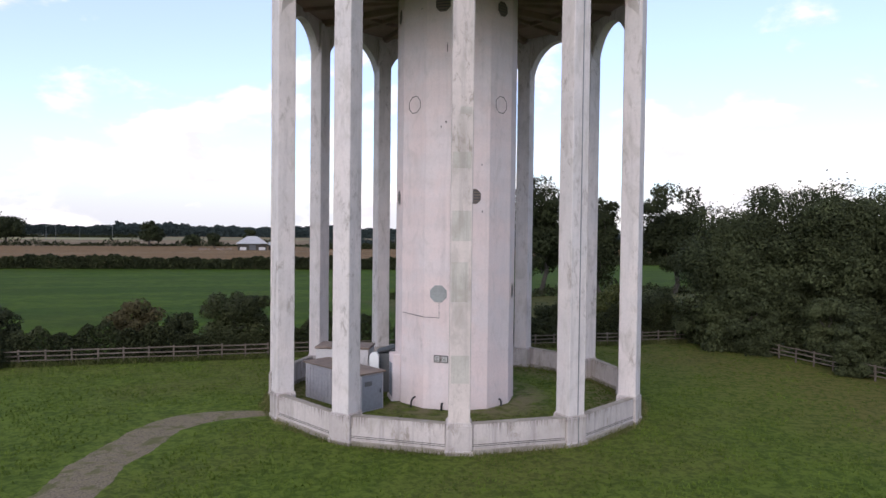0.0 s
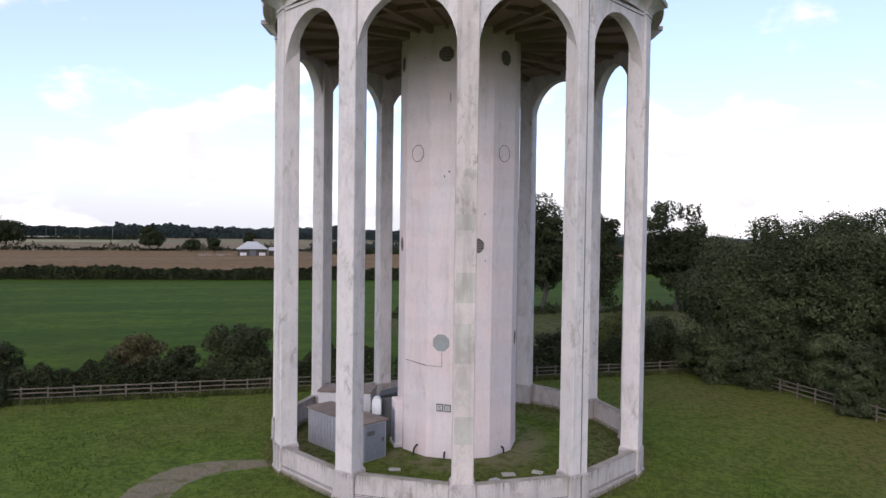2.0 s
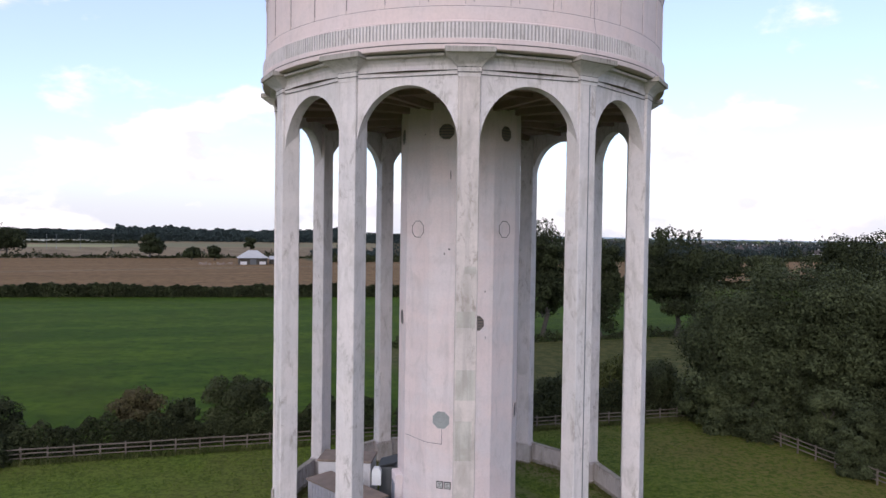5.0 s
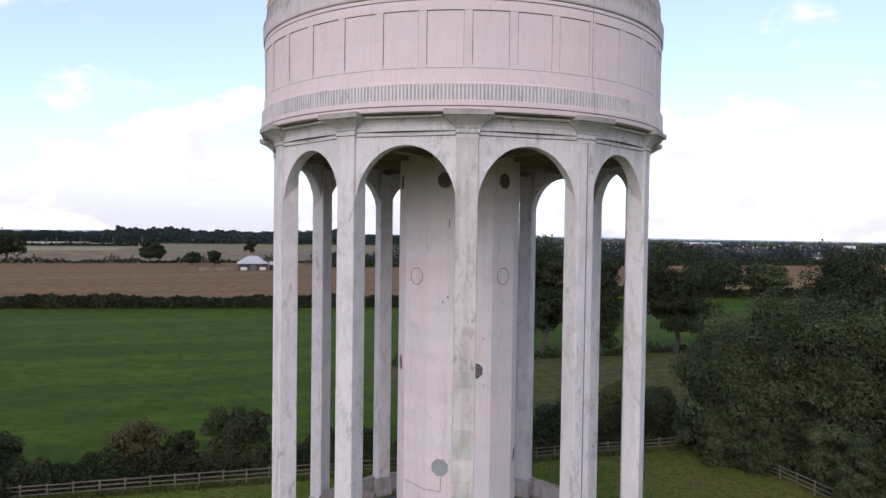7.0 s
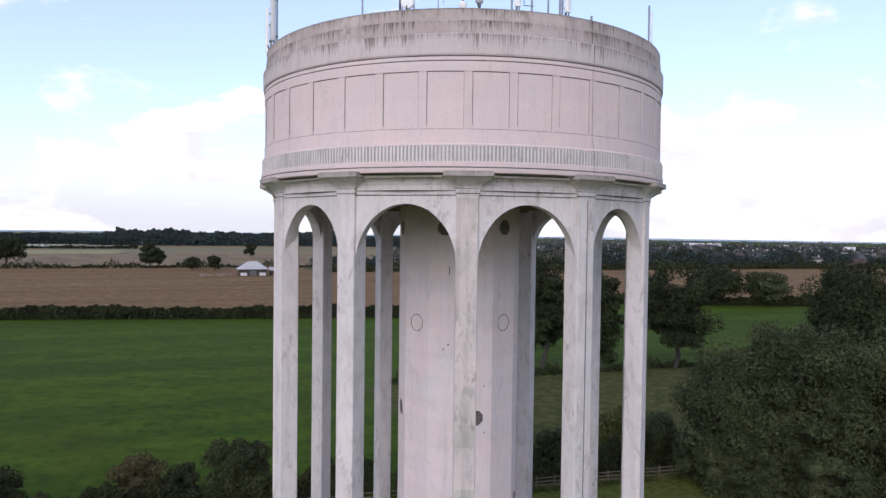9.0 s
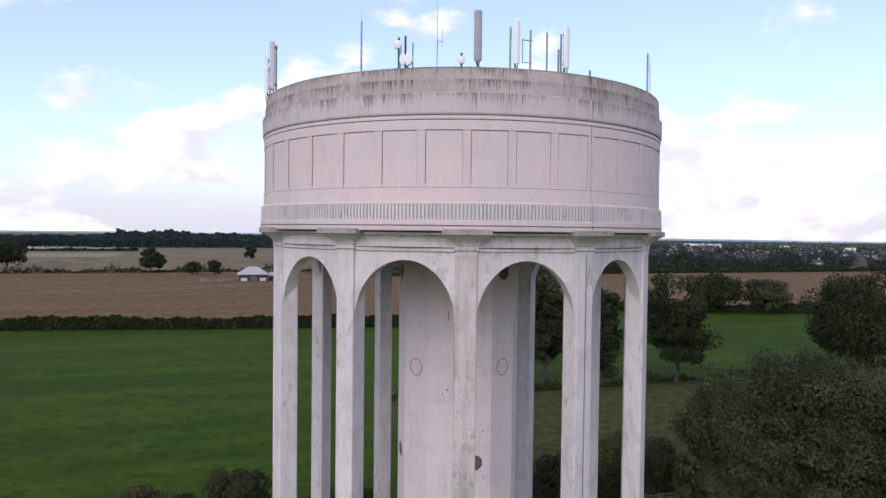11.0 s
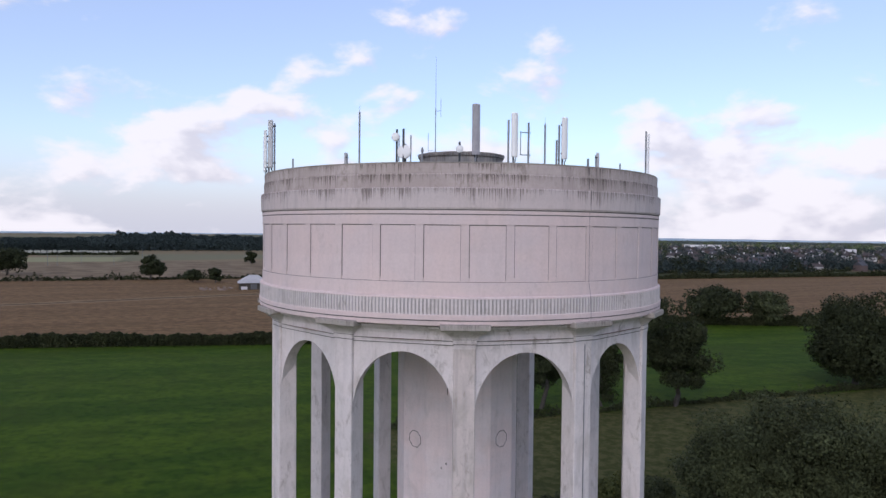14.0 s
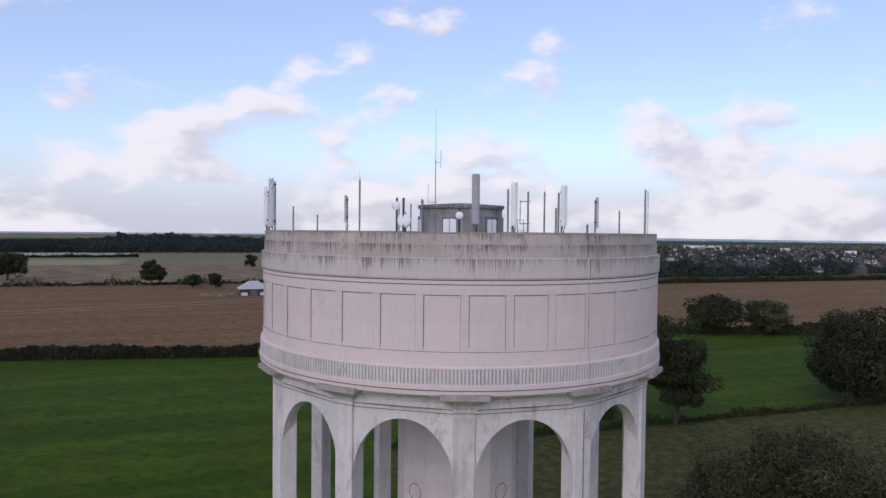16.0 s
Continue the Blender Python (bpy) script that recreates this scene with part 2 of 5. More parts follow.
def ground_material():
    m, k, b = material("farmland", 0.95, 0.0, 0.1)
    p = where(k)
    x, north, _ = along(k, p)
    y = k.math("MULTIPLY", k.math("SUBTRACT", north, SETBACK), 1.0 / DEPTH)
    wob = k.math("MULTIPLY", k.math("SUBTRACT", k.noise(p, 0.05, 3.0), 0.5), 6.0)
    u = k.math("ADD", k.math("MULTIPLY", x, CU), k.math("MULTIPLY", y, SU))
    v = k.math("ADD", k.math("ADD", k.math("MULTIPLY", x, -SU), k.math("MULTIPLY", y, CU)), wob)
    n_big = k.noise(p, 0.06, 4.0, 0.6, 0.3)
    n_mid = k.noise(p, 0.7, 5.0, 0.65, 0.3)
    n_fine = k.noise(k.scaled(p, (1.0, 1.6, 1.0)), 7.0, 6.0, 0.7)
    # mown lawn round the tower
    lawn = k.mix(k.step(n_mid, 0.36, 0.62), (0.046, 0.076, 0.008), (0.082, 0.118, 0.015))
    lawn = k.mix(k.step(n_big, 0.42, 0.66, 0.0, 0.6), lawn, (0.100, 0.086, 0.028))
    lawn = k.mix(k.step(n_fine, 0.42, 0.68, 0.0, 0.55), lawn, (0.024, 0.043, 0.005))
    n_tuft = k.noise(p, 2.6, 6.0, 0.7, 0.6)
    lawn = k.mix(k.step(n_tuft, 0.44, 0.60, 0.0, 0.55), lawn, (0.098, 0.132, 0.020))
    lawn = k.mix(k.step(n_tuft, 0.40, 0.52, 0.45, 0.0), lawn, (0.022, 0.034, 0.005))
    # yellowed grass towards the eastern fence
    parched = k.math("MULTIPLY", k.step(u, 9.0, 24.0), k.step(n_tuft, 0.40, 0.62))
    lawn = k.mix(k.math("MULTIPLY", parched, 0.75), lawn, (0.118, 0.088, 0.033))
    # bare, dry soil in patches inside the ring
    rad = k.math("SQRT", k.math("ADD", k.math("MULTIPLY", x, x), k.math("MULTIPLY", north, north)))
    dry = k.math("MULTIPLY", k.step(k.math("ADD", rad, k.math("MULTIPLY", n_mid, 5.0)), 7.0, 9.0, 0.85, 0.0), k.step(n_mid, 0.40, 0.6))
    lawn = k.mix(dry, lawn, (0.15, 0.125, 0.075))
    trodden = k.math("MULTIPLY", k.math("MULTIPLY", k.step(rad, 6.6, 8.6), k.step(rad, 10.0, 10.3, 1.0, 0.0)), k.step(n_tuft, 0.42, 0.58, 0.0, 0.8))
    lawn = k.mix(trodden, lawn, (0.135, 0.108, 0.062))
    # green pasture with tramlines along the field
    band = k.add("ShaderNodeTexNoise")
    comb = k.add("ShaderNodeCombineXYZ")
    k.put(comb.inputs[0], k.math("MULTIPLY", u, 0.006))
    k.put(comb.inputs[1], k.math("MULTIPLY", v, 0.10))
    k.put(band.inputs["Vector"], comb.outputs[0])
    band.inputs["Scale"].default_value = 1.0
    band.inputs["Detail"].default_value = 4.0
    green = k.mix(k.step(k.math("ADD", k.math("MULTIPLY", band.outputs["Fac"], 0.45), k.math("MULTIPLY", k.noise(k.scaled(p, (0.5, 1.0, 1.0)), 0.30, 8.0, 0.7, 0.4), 0.55)), 0.42, 0.58), (0.026, 0.056, 0.0022), (0.052, 0.088, 0.0045))
    green = k.mix(k.step(n_mid, 0.42, 0.68, 0.0, 0.7), green, (0.013, 0.032, 0.002))
    green = k.mix(k.step(n_big, 0.4, 0.7, 0.0, 0.4), green, (0.036, 0.049, 0.005))
    # dry stubble
    straw = k.math("ADD", k.math("MULTIPLY", band.outputs["Fac"], 0.22), k.math("MULTIPLY", k.noise(k.scaled(p, (0.8, 1.0, 1.0)), 0.4, 8.0, 0.75, 0.3), 0.78))
    tan = k.mix(k.step(straw, 0.40, 0.60), (0.094, 0.053, 0.024), (0.19, 0.115, 0.054))
    tan = k.mix(k.step(n_big, 0.40, 0.7, 0.0, 0.45), tan, (0.125, 0.078, 0.034))
    tan = k.mix(k.step(n_mid, 0.4, 0.8, 0.0, 0.35), tan, (0.13, 0.092, 0.045))
    # rutted farm track across the stubble
    rut = k.math("ABSOLUTE", k.math("SUBTRACT", v, k.math("ADD", 283.0, k.math("MULTIPLY", u, 0.28))))
    tan = k.mix(k.math("MULTIPLY", k.step(rut, 3.0, 7.5, 0.55, 0.0), k.step(n_mid, 0.35, 0.55)), tan, (0.27, 0.20, 0.12))
    tan = k.mix(k.math("MULTIPLY", k.step(rut, 0.8, 2.6, 0.9, 0.0), k.step(n_big, 0.28, 0.42)), tan, (0.060, 0.038, 0.020))
    # far strips: stubble, pale grass, dark crops
    cell = k.add("ShaderNodeTexVoronoi")
    comb2 = k.add("ShaderNodeCombineXYZ")
    k.put(comb2.inputs[0], k.math("MULTIPLY", u, 0.0022))
    k.put(comb2.inputs[1], k.math("MULTIPLY", v, 0.0048))
    k.put(cell.inputs["Vector"], comb2.outputs[0])
    cell.inputs["Scale"].default_value = 1.0
    tone = along(k, cell.outputs["Color"])
    far = k.mix(k.step(tone[0], 0.25, 0.45), (0.045, 0.065, 0.028), (0.19, 0.142, 0.082))
    far = k.mix(k.step(tone[1], 0.6, 0.7), far, (0.15, 0.14, 0.082))
    west = k.step(u, -56.0, -46.0, 1.0, 0.0)
    far = k.mix(k.step(v, 626.0, 630.0, 1.0, 0.0), far, k.mix(k.step(n_big, 0.40, 0.62), (0.13, 0.092, 0.055), (0.20, 0.15, 0.092)))
    pale = k.math("MULTIPLY", west, k.math("MULTIPLY", k.step(v, 628.0, 632.0), k.step(v, 735.0, 740.0, 1.0, 0.0)))
    far = k.mix(pale, far, (0.225, 0.215, 0.115))
    beyond = k.math("MULTIPLY", k.step(u, -60.0, -40.0, 1.0, 0.0), k.math("MULTIPLY", k.step(v, 850.0, 856.0), k.step(v, 1100.0, 1110.0, 1.0, 0.0)))
    far = k.mix(beyond, far, (0.30, 0.29, 0.22))
    edge = k.math("ADD", v, k.math("MULTIPLY", u, 0.059))
    c = k.mix(k.step(edge, 16.9, 17.9), lawn, green)
    inside_east = k.math("MULTIPLY", k.step(u, 29.8, 31.0), k.step(v, 16.0, 18.6, 1.0, 0.0))
    c = k.mix(inside_east, c, green)
    west_line = k.math("ADD", 146.0, k.math("MULTIPLY", x, 0.185))
    east_line = k.math("ADD", 187.5, k.math("MULTIPLY", x, 0.01))
    over = k.math("SUBTRACT", y, k.math("ADD", west_line, k.math("MULTIPLY", k.step(x, 9.0, 11.0), k.math("SUBTRACT", east_line, west_line))))
    rough = k.mix(k.step(n_mid, 0.4, 0.65), (0.040, 0.046, 0.012), (0.085, 0.080, 0.028))
    c = k.mix(k.math("MULTIPLY", k.math("MULTIPLY", k.step(u, 8.0, 12.0), k.step(edge, 17.0, 17.9)), k.step(v, 60.0, 61.5, 1.0, 0.0)), c, rough)
    c = k.mix(k.step(over, 0.3, 1.8), c, tan)
    meadow = k.mix(k.step(n_mid, 0.4, 0.65), (0.030, 0.040, 0.016), (0.070, 0.068, 0.032))
    c = k.mix(k.math("MULTIPLY", k.step(v, 346.0, 348.0), k.step(u, 55.0, 62.0)), c, meadow)
    c = k.mix(k.step(v, 392.0, 396.0), c, far)
    k.put(b.inputs["Base Color"], c)
    h = k.math("ADD", k.math("MULTIPLY", n_fine, 0.6), n_mid)
    k.put(b.inputs["Normal"], k.bump(h, 0.6, 0.08))
    return m


M_GROUND = ground_material()


def path_material():
    m, k, b = material("gravel_track", 0.95, 0.0, 0.15)
    p = where(k)
    n1, n2 = k.noise(p, 14.0, 5.0, 0.7), k.noise(p, 0.9, 4.0, 0.6, 0.5)
    n3 = k.noise(p, 3.2, 6.0, 0.7, 0.4)
    c = k.mix(k.step(n1, 0.35, 0.7), (0.085, 0.066, 0.045), (0.235, 0.195, 0.140))
    c = k.mix(k.step(n3, 0.42, 0.62, 0.0, 0.7), c, (0.175, 0.145, 0.085))
    c = k.mix(k.step(n2, 0.48, 0.64, 0.0, 0.75), c, (0.070, 0.082, 0.020))
    k.put(b.inputs["Base Color"], c)
    k.put(b.inputs["Normal"], k.bump(n1, 0.7, 0.03))
    return m


M_PATH = path_material()


# ---------------------------------------------------------------- mesh tools
def mesh_of(bm, name, mat, smooth=False):
    me = bpy.data.meshes.new(name)
    bmesh.ops.recalc_face_normals(bm, faces=bm.faces)
    bm.to_mesh(me)
    bm.free()
    me.materials.append(mat)
    if smooth:
        me.shade_smooth()
    return me


def part(name, bm, mat, parent, label="", m=None, smooth=False):
    """One mesh object under a thing or a part. bm: a bmesh, or a mesh to share."""
    me = bm if isinstance(bm, bpy.types.Mesh) else mesh_of(bm, name, mat, smooth)
    ob = new(name, me)
    ob.parent = parent
    if m is not None:
        ob.matrix_basis = m
    if label:
        tagged(ob, label)
    return ob


def thing(name, m, label, category, group="", kind=""):
    ob = new(name)
    ob.matrix_basis = m
    return tagged(ob, label, category, group, kind)


def single(name, bm, mat, m, label, category, group="", kind="", smooth=False):
    me = bm if isinstance(bm, bpy.types.Mesh) else mesh_of(bm, name, mat, smooth)
    ob = new(name, me)
    ob.matrix_basis = m
    return tagged(ob, label, category, group, kind)


def box(bm, x0, x1, y0, y1, z0, z1, bevel=0.0):
    r = bmesh.ops.create_cube(bm, size=1.0)
    vs = r["verts"]
    for v in vs:
        v.co = Vector((x0 if v.co.x < 0 else x1, y0 if v.co.y < 0 else y1, z0 if v.co.z < 0 else z1))
    if bevel:
        es = {e for v in vs for e in v.link_edges}
        bmesh.ops.bevel(bm, geom=list(es), offset=bevel, segments=1, affect="EDGES", profile=0.5)
    return bm


def boxed(*a, bevel=0.0):
    return box(bmesh.new(), *a, bevel=bevel)


def rod(bm, a, b, r0, r1=None, seg=8):
    """A round bar from a to b."""
    a, b = Vector(a), Vector(b)
    d = b - a
    m = Matrix.Translation((a + b) / 2) @ d.to_track_quat("Z", "Y").to_matrix().to_4x4()
    bmesh.ops.create_cone(bm, cap_ends=True, segments=seg, radius1=r0, radius2=r0 if r1 is None else r1, depth=d.length, matrix=m)
    return bm


def loft(bm, loops, closed=True, caps=True):
    """Skin a stack of rings of equal length."""
    rows = [[bm.verts.new(c) for c in loop] for loop in loops]
    n = len(rows[0])
    for a, b in zip(rows, rows[1:]):
        for i in range(n if closed else n - 1):
            j = (i + 1) % n
            bm.faces.new((a[i], a[j], b[j], b[i]))
    if caps:
        bm.faces.new(rows[0][::-1])
        bm.faces.new(rows[-1])
    return bm


def lathe(profile, seg=144):
    bm = bmesh.new()
    rows = [[bm.verts.new((r * math.cos(2 * math.pi * i / seg), r * math.sin(2 * math.pi * i / seg), z)) for i in range(seg)] for r, z in profile]
    for a, b in zip(rows, rows[1:]):
        for i in range(seg):
            j = (i + 1) % seg
            bm.faces.new((a[i], a[j], b[j], b[i]))
    return bm


def arc_block(a0, a1, r0, r1, z0, z1, n=4):
    """A curved block between two angles (degrees from the front, to the right)."""
    bm = bmesh.new()
    loops = []
    for i in range(n + 1):
        a = radians(a0 + (a1 - a0) * i / n)
        s, c = math.sin(a), -math.cos(a)
        loops.append([(r0 * s, r0 * c, z0), (r1 * s, r1 * c, z0), (r1 * s, r1 * c, z1), (r0 * s, r0 * c, z1)])
    return loft(bm, loops)


def turned(deg):
    """Turn about the tower's axis: 0 faces the front, positive to the right."""
    return pose(0, 0, 0, 0, 0, deg)


# ---------------------------------------------------------------- the water tower
TURN0 = 1.35
SEAT = pose(-0.05, 0, 0, 0, 0, TURN0) @ Matrix.Diagonal((1.012, 1.012, 1, 1))
tower = thing("water_tower", SEAT, "tall pinkish-white concrete water tower on twelve columns round a central shaft", "water tower")

COL_W, COL_F, COL_B = 0.465, 10.55, 9.66


def column_mesh(mat):
    bm = boxed(-COL_W, COL_W, -COL_F, -COL_B, 1.2, 23.0, bevel=0.035)
    return mesh_of(bm, "column", mat)


def plinth_mesh():
    bm = bmesh.new()
    box(bm, -0.57, 0.57, -10.60, -9.60, -0.1, 1.30, bevel=0.03)
    box(bm, -0.61, 0.61, -10.63, -9.57, -0.1, 0.20, bevel=0.02)
    loft(bm, [[(-0.56, -10.575, 1.30), (0.56, -10.575, 1.30), (0.56, -9.61, 1.30), (-0.56, -9.61, 1.30)],
              [(-0.475, -10.56, 1.40), (0.475, -10.56, 1.40), (0.47, -9.61, 1.40), (-0.47, -9.61, 1.40)]])
    return mesh_of(bm, "plinth", M_WALL)


def capital_mesh():
    bm = bmesh.new()
    back = -9.9

    def ring(z, w, r):
        return [(-w, -r, z), (w, -r, z), (w, back, z), (-w, back, z)]
    levels = [(22.92, 0.475, 10.565), (23.12, 0.475, 10.565), (23.125, 0.50, 10.585), (23.33, 0.50, 10.585), (23.335, 0.53, 10.605)]
    for i in range(9):
        t = i / 8
        levels.append((23.36 + 0.415 * t, 0.545 + 0.46 * t ** 1.45, 10.61 + 0.53 * t ** 1.45))
    loft(bm, [ring(*q) for q in levels])
    return mesh_of(bm, "capital", M_COL)


def slab_mesh():
    bm = boxed(-1.05, 1.05, -11.22, -9.9, 23.775, 24.03, bevel=0.03)
    return mesh_of(bm, "capital_slab", M_MOSS)


BAY_R, BAY_H = 10.18, 2.262


def spandrel_mesh():
    """A flat wall between two columns with a round arch cut out of it."""
    bm = bmesh.new()
    n = 28
    front, back = [], []
    for y, row in ((-BAY_R, front), (-BAY_R + 0.55, back)):
        for i in range(n + 1):
            a = math.pi * i / n
            x, z = -BAY_H * math.cos(a), 19.98 + 2.70 * math.sin(a)
            row.append((bm.verts.new((x, y, z)), bm.verts.new((x, y, 23.02))))
    for i in range(n):
        bm.faces.new((front[i][0], front[i + 1][0], front[i + 1][1], front[i][1]))
        bm.faces.new((back[i][0], back[i][1], back[i + 1][1], back[i + 1][0]))
        bm.faces.new((front[i][0], back[i][0], back[i + 1][0], front[i + 1][0]))
        bm.faces.new((front[i][1], front[i + 1][1], back[i + 1][1], back[i][1]))
    return mesh_of(bm, "arch", M_COL)


def bay_band(name, levels, half, mat, back=0.5):
    """A straight moulding across a bay: levels of (height, how far proud)."""
    bm = bmesh.new()
    prof = [(-(BAY_R + d), z) for z, d in levels] + [(-BAY_R + back, levels[-1][0]), (-BAY_R + back, levels[0][0])]
    loft(bm, [[(x, y, z) for y, z in prof] for x in (-half, half)])
    return mesh_of(bm, name, mat)


entablature = bay_band("entablature", [(23.02, 0.0), (23.06, 0.0), (23.06, 0.03), (23.23, 0.03), (23.23, 0.05), (23.48, 0.06), (23.62, 0.10), (23.76, 0.20)], 2.32, M_COL)
cornice = bay_band("cornice", [(23.76, 0.26), (23.785, 0.40), (23.87, 0.43), (23.88, 0.34)], 1.72, M_COL, 0.3)
# dark strips drawn along the shallow moulding grooves
joint_low = bay_band("joint_line", [(23.035, 0.034), (23.066, 0.034)], 2.30, M_GROOVE, -0.01)
joint_high = bay_band("joint_line", [(23.215, 0.054), (23.248, 0.054)], 2.30, M_GROOVE, -0.01)
# dark strip stands in for the shadow gap under the tank
gap_shade = bay_band("joint_line", [(23.885, 0.38), (23.94, 0.38)], 1.70, M_GROOVE, -0.05)
bm = bmesh.new()
for z in (23.10, 23.31):
    box(bm, -0.506, 0.506, -10.592, -10.1, z, z + 0.032)
neck_joint = mesh_of(bm, "neck_joint", M_GROOVE)
# thin dark strips on the wall stand in for groove shade
groove_shade = bmesh.new()
for z in (0.345, 0.42):
    box(groove_shade, -2.13, 2.13, -10.288, -10.2, z, z + 0.028)
groove_shade = mesh_of(groove_shade, "groove_shade", M_GROOVE)
coping = mesh_of(boxed(-2.13, 2.13, -10.29, -9.94, 1.318, 1.352, bevel=0.012), "coping", M_FOOT)
wall_mesh = bmesh.new()
box(wall_mesh, -2.14, 2.14, -10.28, -9.95, 0.0, 1.32, bevel=0.03)
box(wall_mesh, -2.14, 2.14, -10.305, -9.93, 0.30, 0.335, bevel=0.008)
wall_mesh = mesh_of(wall_mesh, "ring_wall_panel", M_WALL)
plinth_foot = mesh_of(boxed(-0.617, 0.617, -10.655, -9.565, -0.1, 0.13, bevel=0.02), "plinth_foot", M_FOOT)
foot_mesh = mesh_of(boxed(-2.14, 2.14, -10.33, -9.92, -0.1, 0.22, bevel=0.02), "wall_foot", M_FOOT)
col_a, col_b, pl, capm, slm, spm = column_mesh(M_COL), column_mesh(M_STAIN), plinth_mesh(), capital_mesh(), slab_mesh(), spandrel_mesh()
for i in range(12):
    m, h = turned(30 * i), turned(30 * i + 15)
    part("column", col_b if i == 0 else col_a, None, tower, "stained grey-patched concrete column" if i == 0 else "", m)
    plinth = part("plinth", pl, None, tower, "", m)
    part("plinth_foot", plinth_foot, None, plinth, "grimy foot of the plinth")
    part("capital", capm, None, tower, "", m)
    part("capital_slab", slm, None, tower, "", m)
    part("arch", spm, None, tower, "", h)
    part("entablature", entablature, None, tower, "", h)
    part("cornice", cornice, None, tower, "", h)
    for q in (joint_low, joint_high, gap_shade):
        part("joint_line", q, None, tower, "", h)
    part("neck_joint", neck_joint, None, tower, "", m)
    panel = part("ring_wall_panel", wall_mesh, None, tower, "low weathered concrete wall between plinths", h)
    part("wall_foot", foot_mesh, None, panel, "grimy projecting foot course")
    part("groove_shade", groove_shade, None, panel)
    part("coping", coping, None, panel, "mossy dark coping")

# the tank
tank = part("tank", lathe([(9.6, 23.94), (10.98, 23.945), (11.01, 23.97), (11.03, 24.15), (10.97, 24.155), (10.97, 24.195), (11.03, 24.20), (11.03, 24.39), (10.95, 24.43), (10.95, 25.07),
                           (10.985, 25.08), (10.98, 25.14), (10.925, 25.17), (10.86, 25.19), (10.866, 25.24), (10.866, 25.765), (10.835, 25.77), (10.835, 28.17), (10.87, 28.18), (10.87, 28.585), (10.82, 28.59), (10.82, 28.625),
                           (10.88, 28.63), (10.88, 28.775), (10.83, 28.78), (10.83, 28.815), (10.91, 28.82)]), M_TANK, tower)
part("frieze", lathe([(10.91, 28.82), (10.94, 28.9), (10.95, 29.68), (10.93, 29.72), (10.80, 29.73)]), M_FRIEZE, tank, "drip-stained plain band")
part("parapet", lathe([(10.80, 29.73), (10.80, 30.27), (10.77, 30.31), (10.77, 30.76), (10.74, 30.79), (10.46, 30.79), (10.44, 30.76), (10.44, 30.1)]), M_PARAPET, tank, "black-streaked grey parapet")
part("rim", lathe([(10.775, 30.74), (10.775, 30.775), (10.745, 30.805), (10.455, 30.805), (10.435, 30.77)]), M_FOOT, tank, "sooty lichen-covered rim")
part("roof_deck", lathe([(10.5, 30.05), (2.3, 30.3), (0.01, 30.32)]), M_HUT, tank)
rib = mesh_of(arc_block(-0.9, 0.9, 10.78, 10.866, 25.755, 28.2, 2), "pilaster_strip", M_TANK)
# Panel edge shade painted as lines: dark left and top, fainter right.
edge_line = mesh_of(arc_block(0.9, 1.04, 10.78, 10.843, 25.95, 28.17, 1), "joint_line", M_GROOVE)
faint_line = mesh_of(arc_block(-1.0, -0.9, 10.78, 10.838, 25.85, 28.17, 1), "joint_line", M_EDGESHADE)
head_line = mesh_of(arc_block(1.04, 8.95, 10.78, 10.845, 28.145, 28.182, 6), "joint_line", M_GROOVE)
for i in range(36):
    m = turned(10 * i + 1.1 - TURN0)
    part("pilaster_strip", rib, None, tank, "", m)
    part("joint_line", edge_line, None, tank, "", m)
    part("joint_line", faint_line, None, tank, "", m)
    part("joint_line", head_line, None, tank, "", m)
# dark rings put in for the shade of the tank's shallow grooves
for z, r, h in ((28.607, 10.872, 0.030), (28.797, 10.882, 0.030), (24.175, 11.022, 0.034), (25.775, 10.868, 0.014)):
    part("joint_line", lathe([(r - 0.12, z - h / 2), (r, z - h / 2), (r, z + h / 2), (r - 0.12, z + h / 2)]), M_GROOVE, tank, "dark strip standing in for a shaded groove round the tank")
part("flute_channel", lathe([(10.90, 24.385), (10.958, 24.39), (10.958, 25.075), (10.90, 25.08)]), M_CHANNEL, tank, "recessed band behind the flutes, darkened for shade")
flute = mesh_of(arc_block(-0.23, 0.23, 10.92, 10.995, 24.385, 25.085, 1), "flute_bar", M_COL)
for i in range(300):
    part("flute_bar", flute, None, tank, "", turned((i - 149.5) * 360 / 432))
bm = bmesh.new()
for i in range(300, 432):
    a = arc_block(-0.23, 0.23, 10.92, 10.995, 24.385, 25.085, 1)
    a.transform(turned((i - 149.5) * 360 / 432))
    tmp = bpy.data.meshes.new("rest")
    a.to_mesh(tmp)
    a.free()
    bm.from_mesh(tmp)
    bpy.data.meshes.remove(tmp)
tagged(part("flute_bars", bm, M_COL, tank), kind="stuff")

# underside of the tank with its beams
under = part("soffit", lathe([(10.4, 23.25), (3.0, 23.25)], 48), M_SOFFIT, tower, "brown concrete underside, darkened for shade")
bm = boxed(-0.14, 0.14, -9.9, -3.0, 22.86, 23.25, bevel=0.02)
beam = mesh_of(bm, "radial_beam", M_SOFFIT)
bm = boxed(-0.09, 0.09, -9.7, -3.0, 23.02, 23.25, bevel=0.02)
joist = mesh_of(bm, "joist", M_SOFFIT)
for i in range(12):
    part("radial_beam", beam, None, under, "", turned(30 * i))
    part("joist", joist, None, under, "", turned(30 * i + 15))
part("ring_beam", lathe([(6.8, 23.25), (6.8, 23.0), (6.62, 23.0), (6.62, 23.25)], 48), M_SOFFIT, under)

# the shaft: twelve flat faces
SH = 3.42


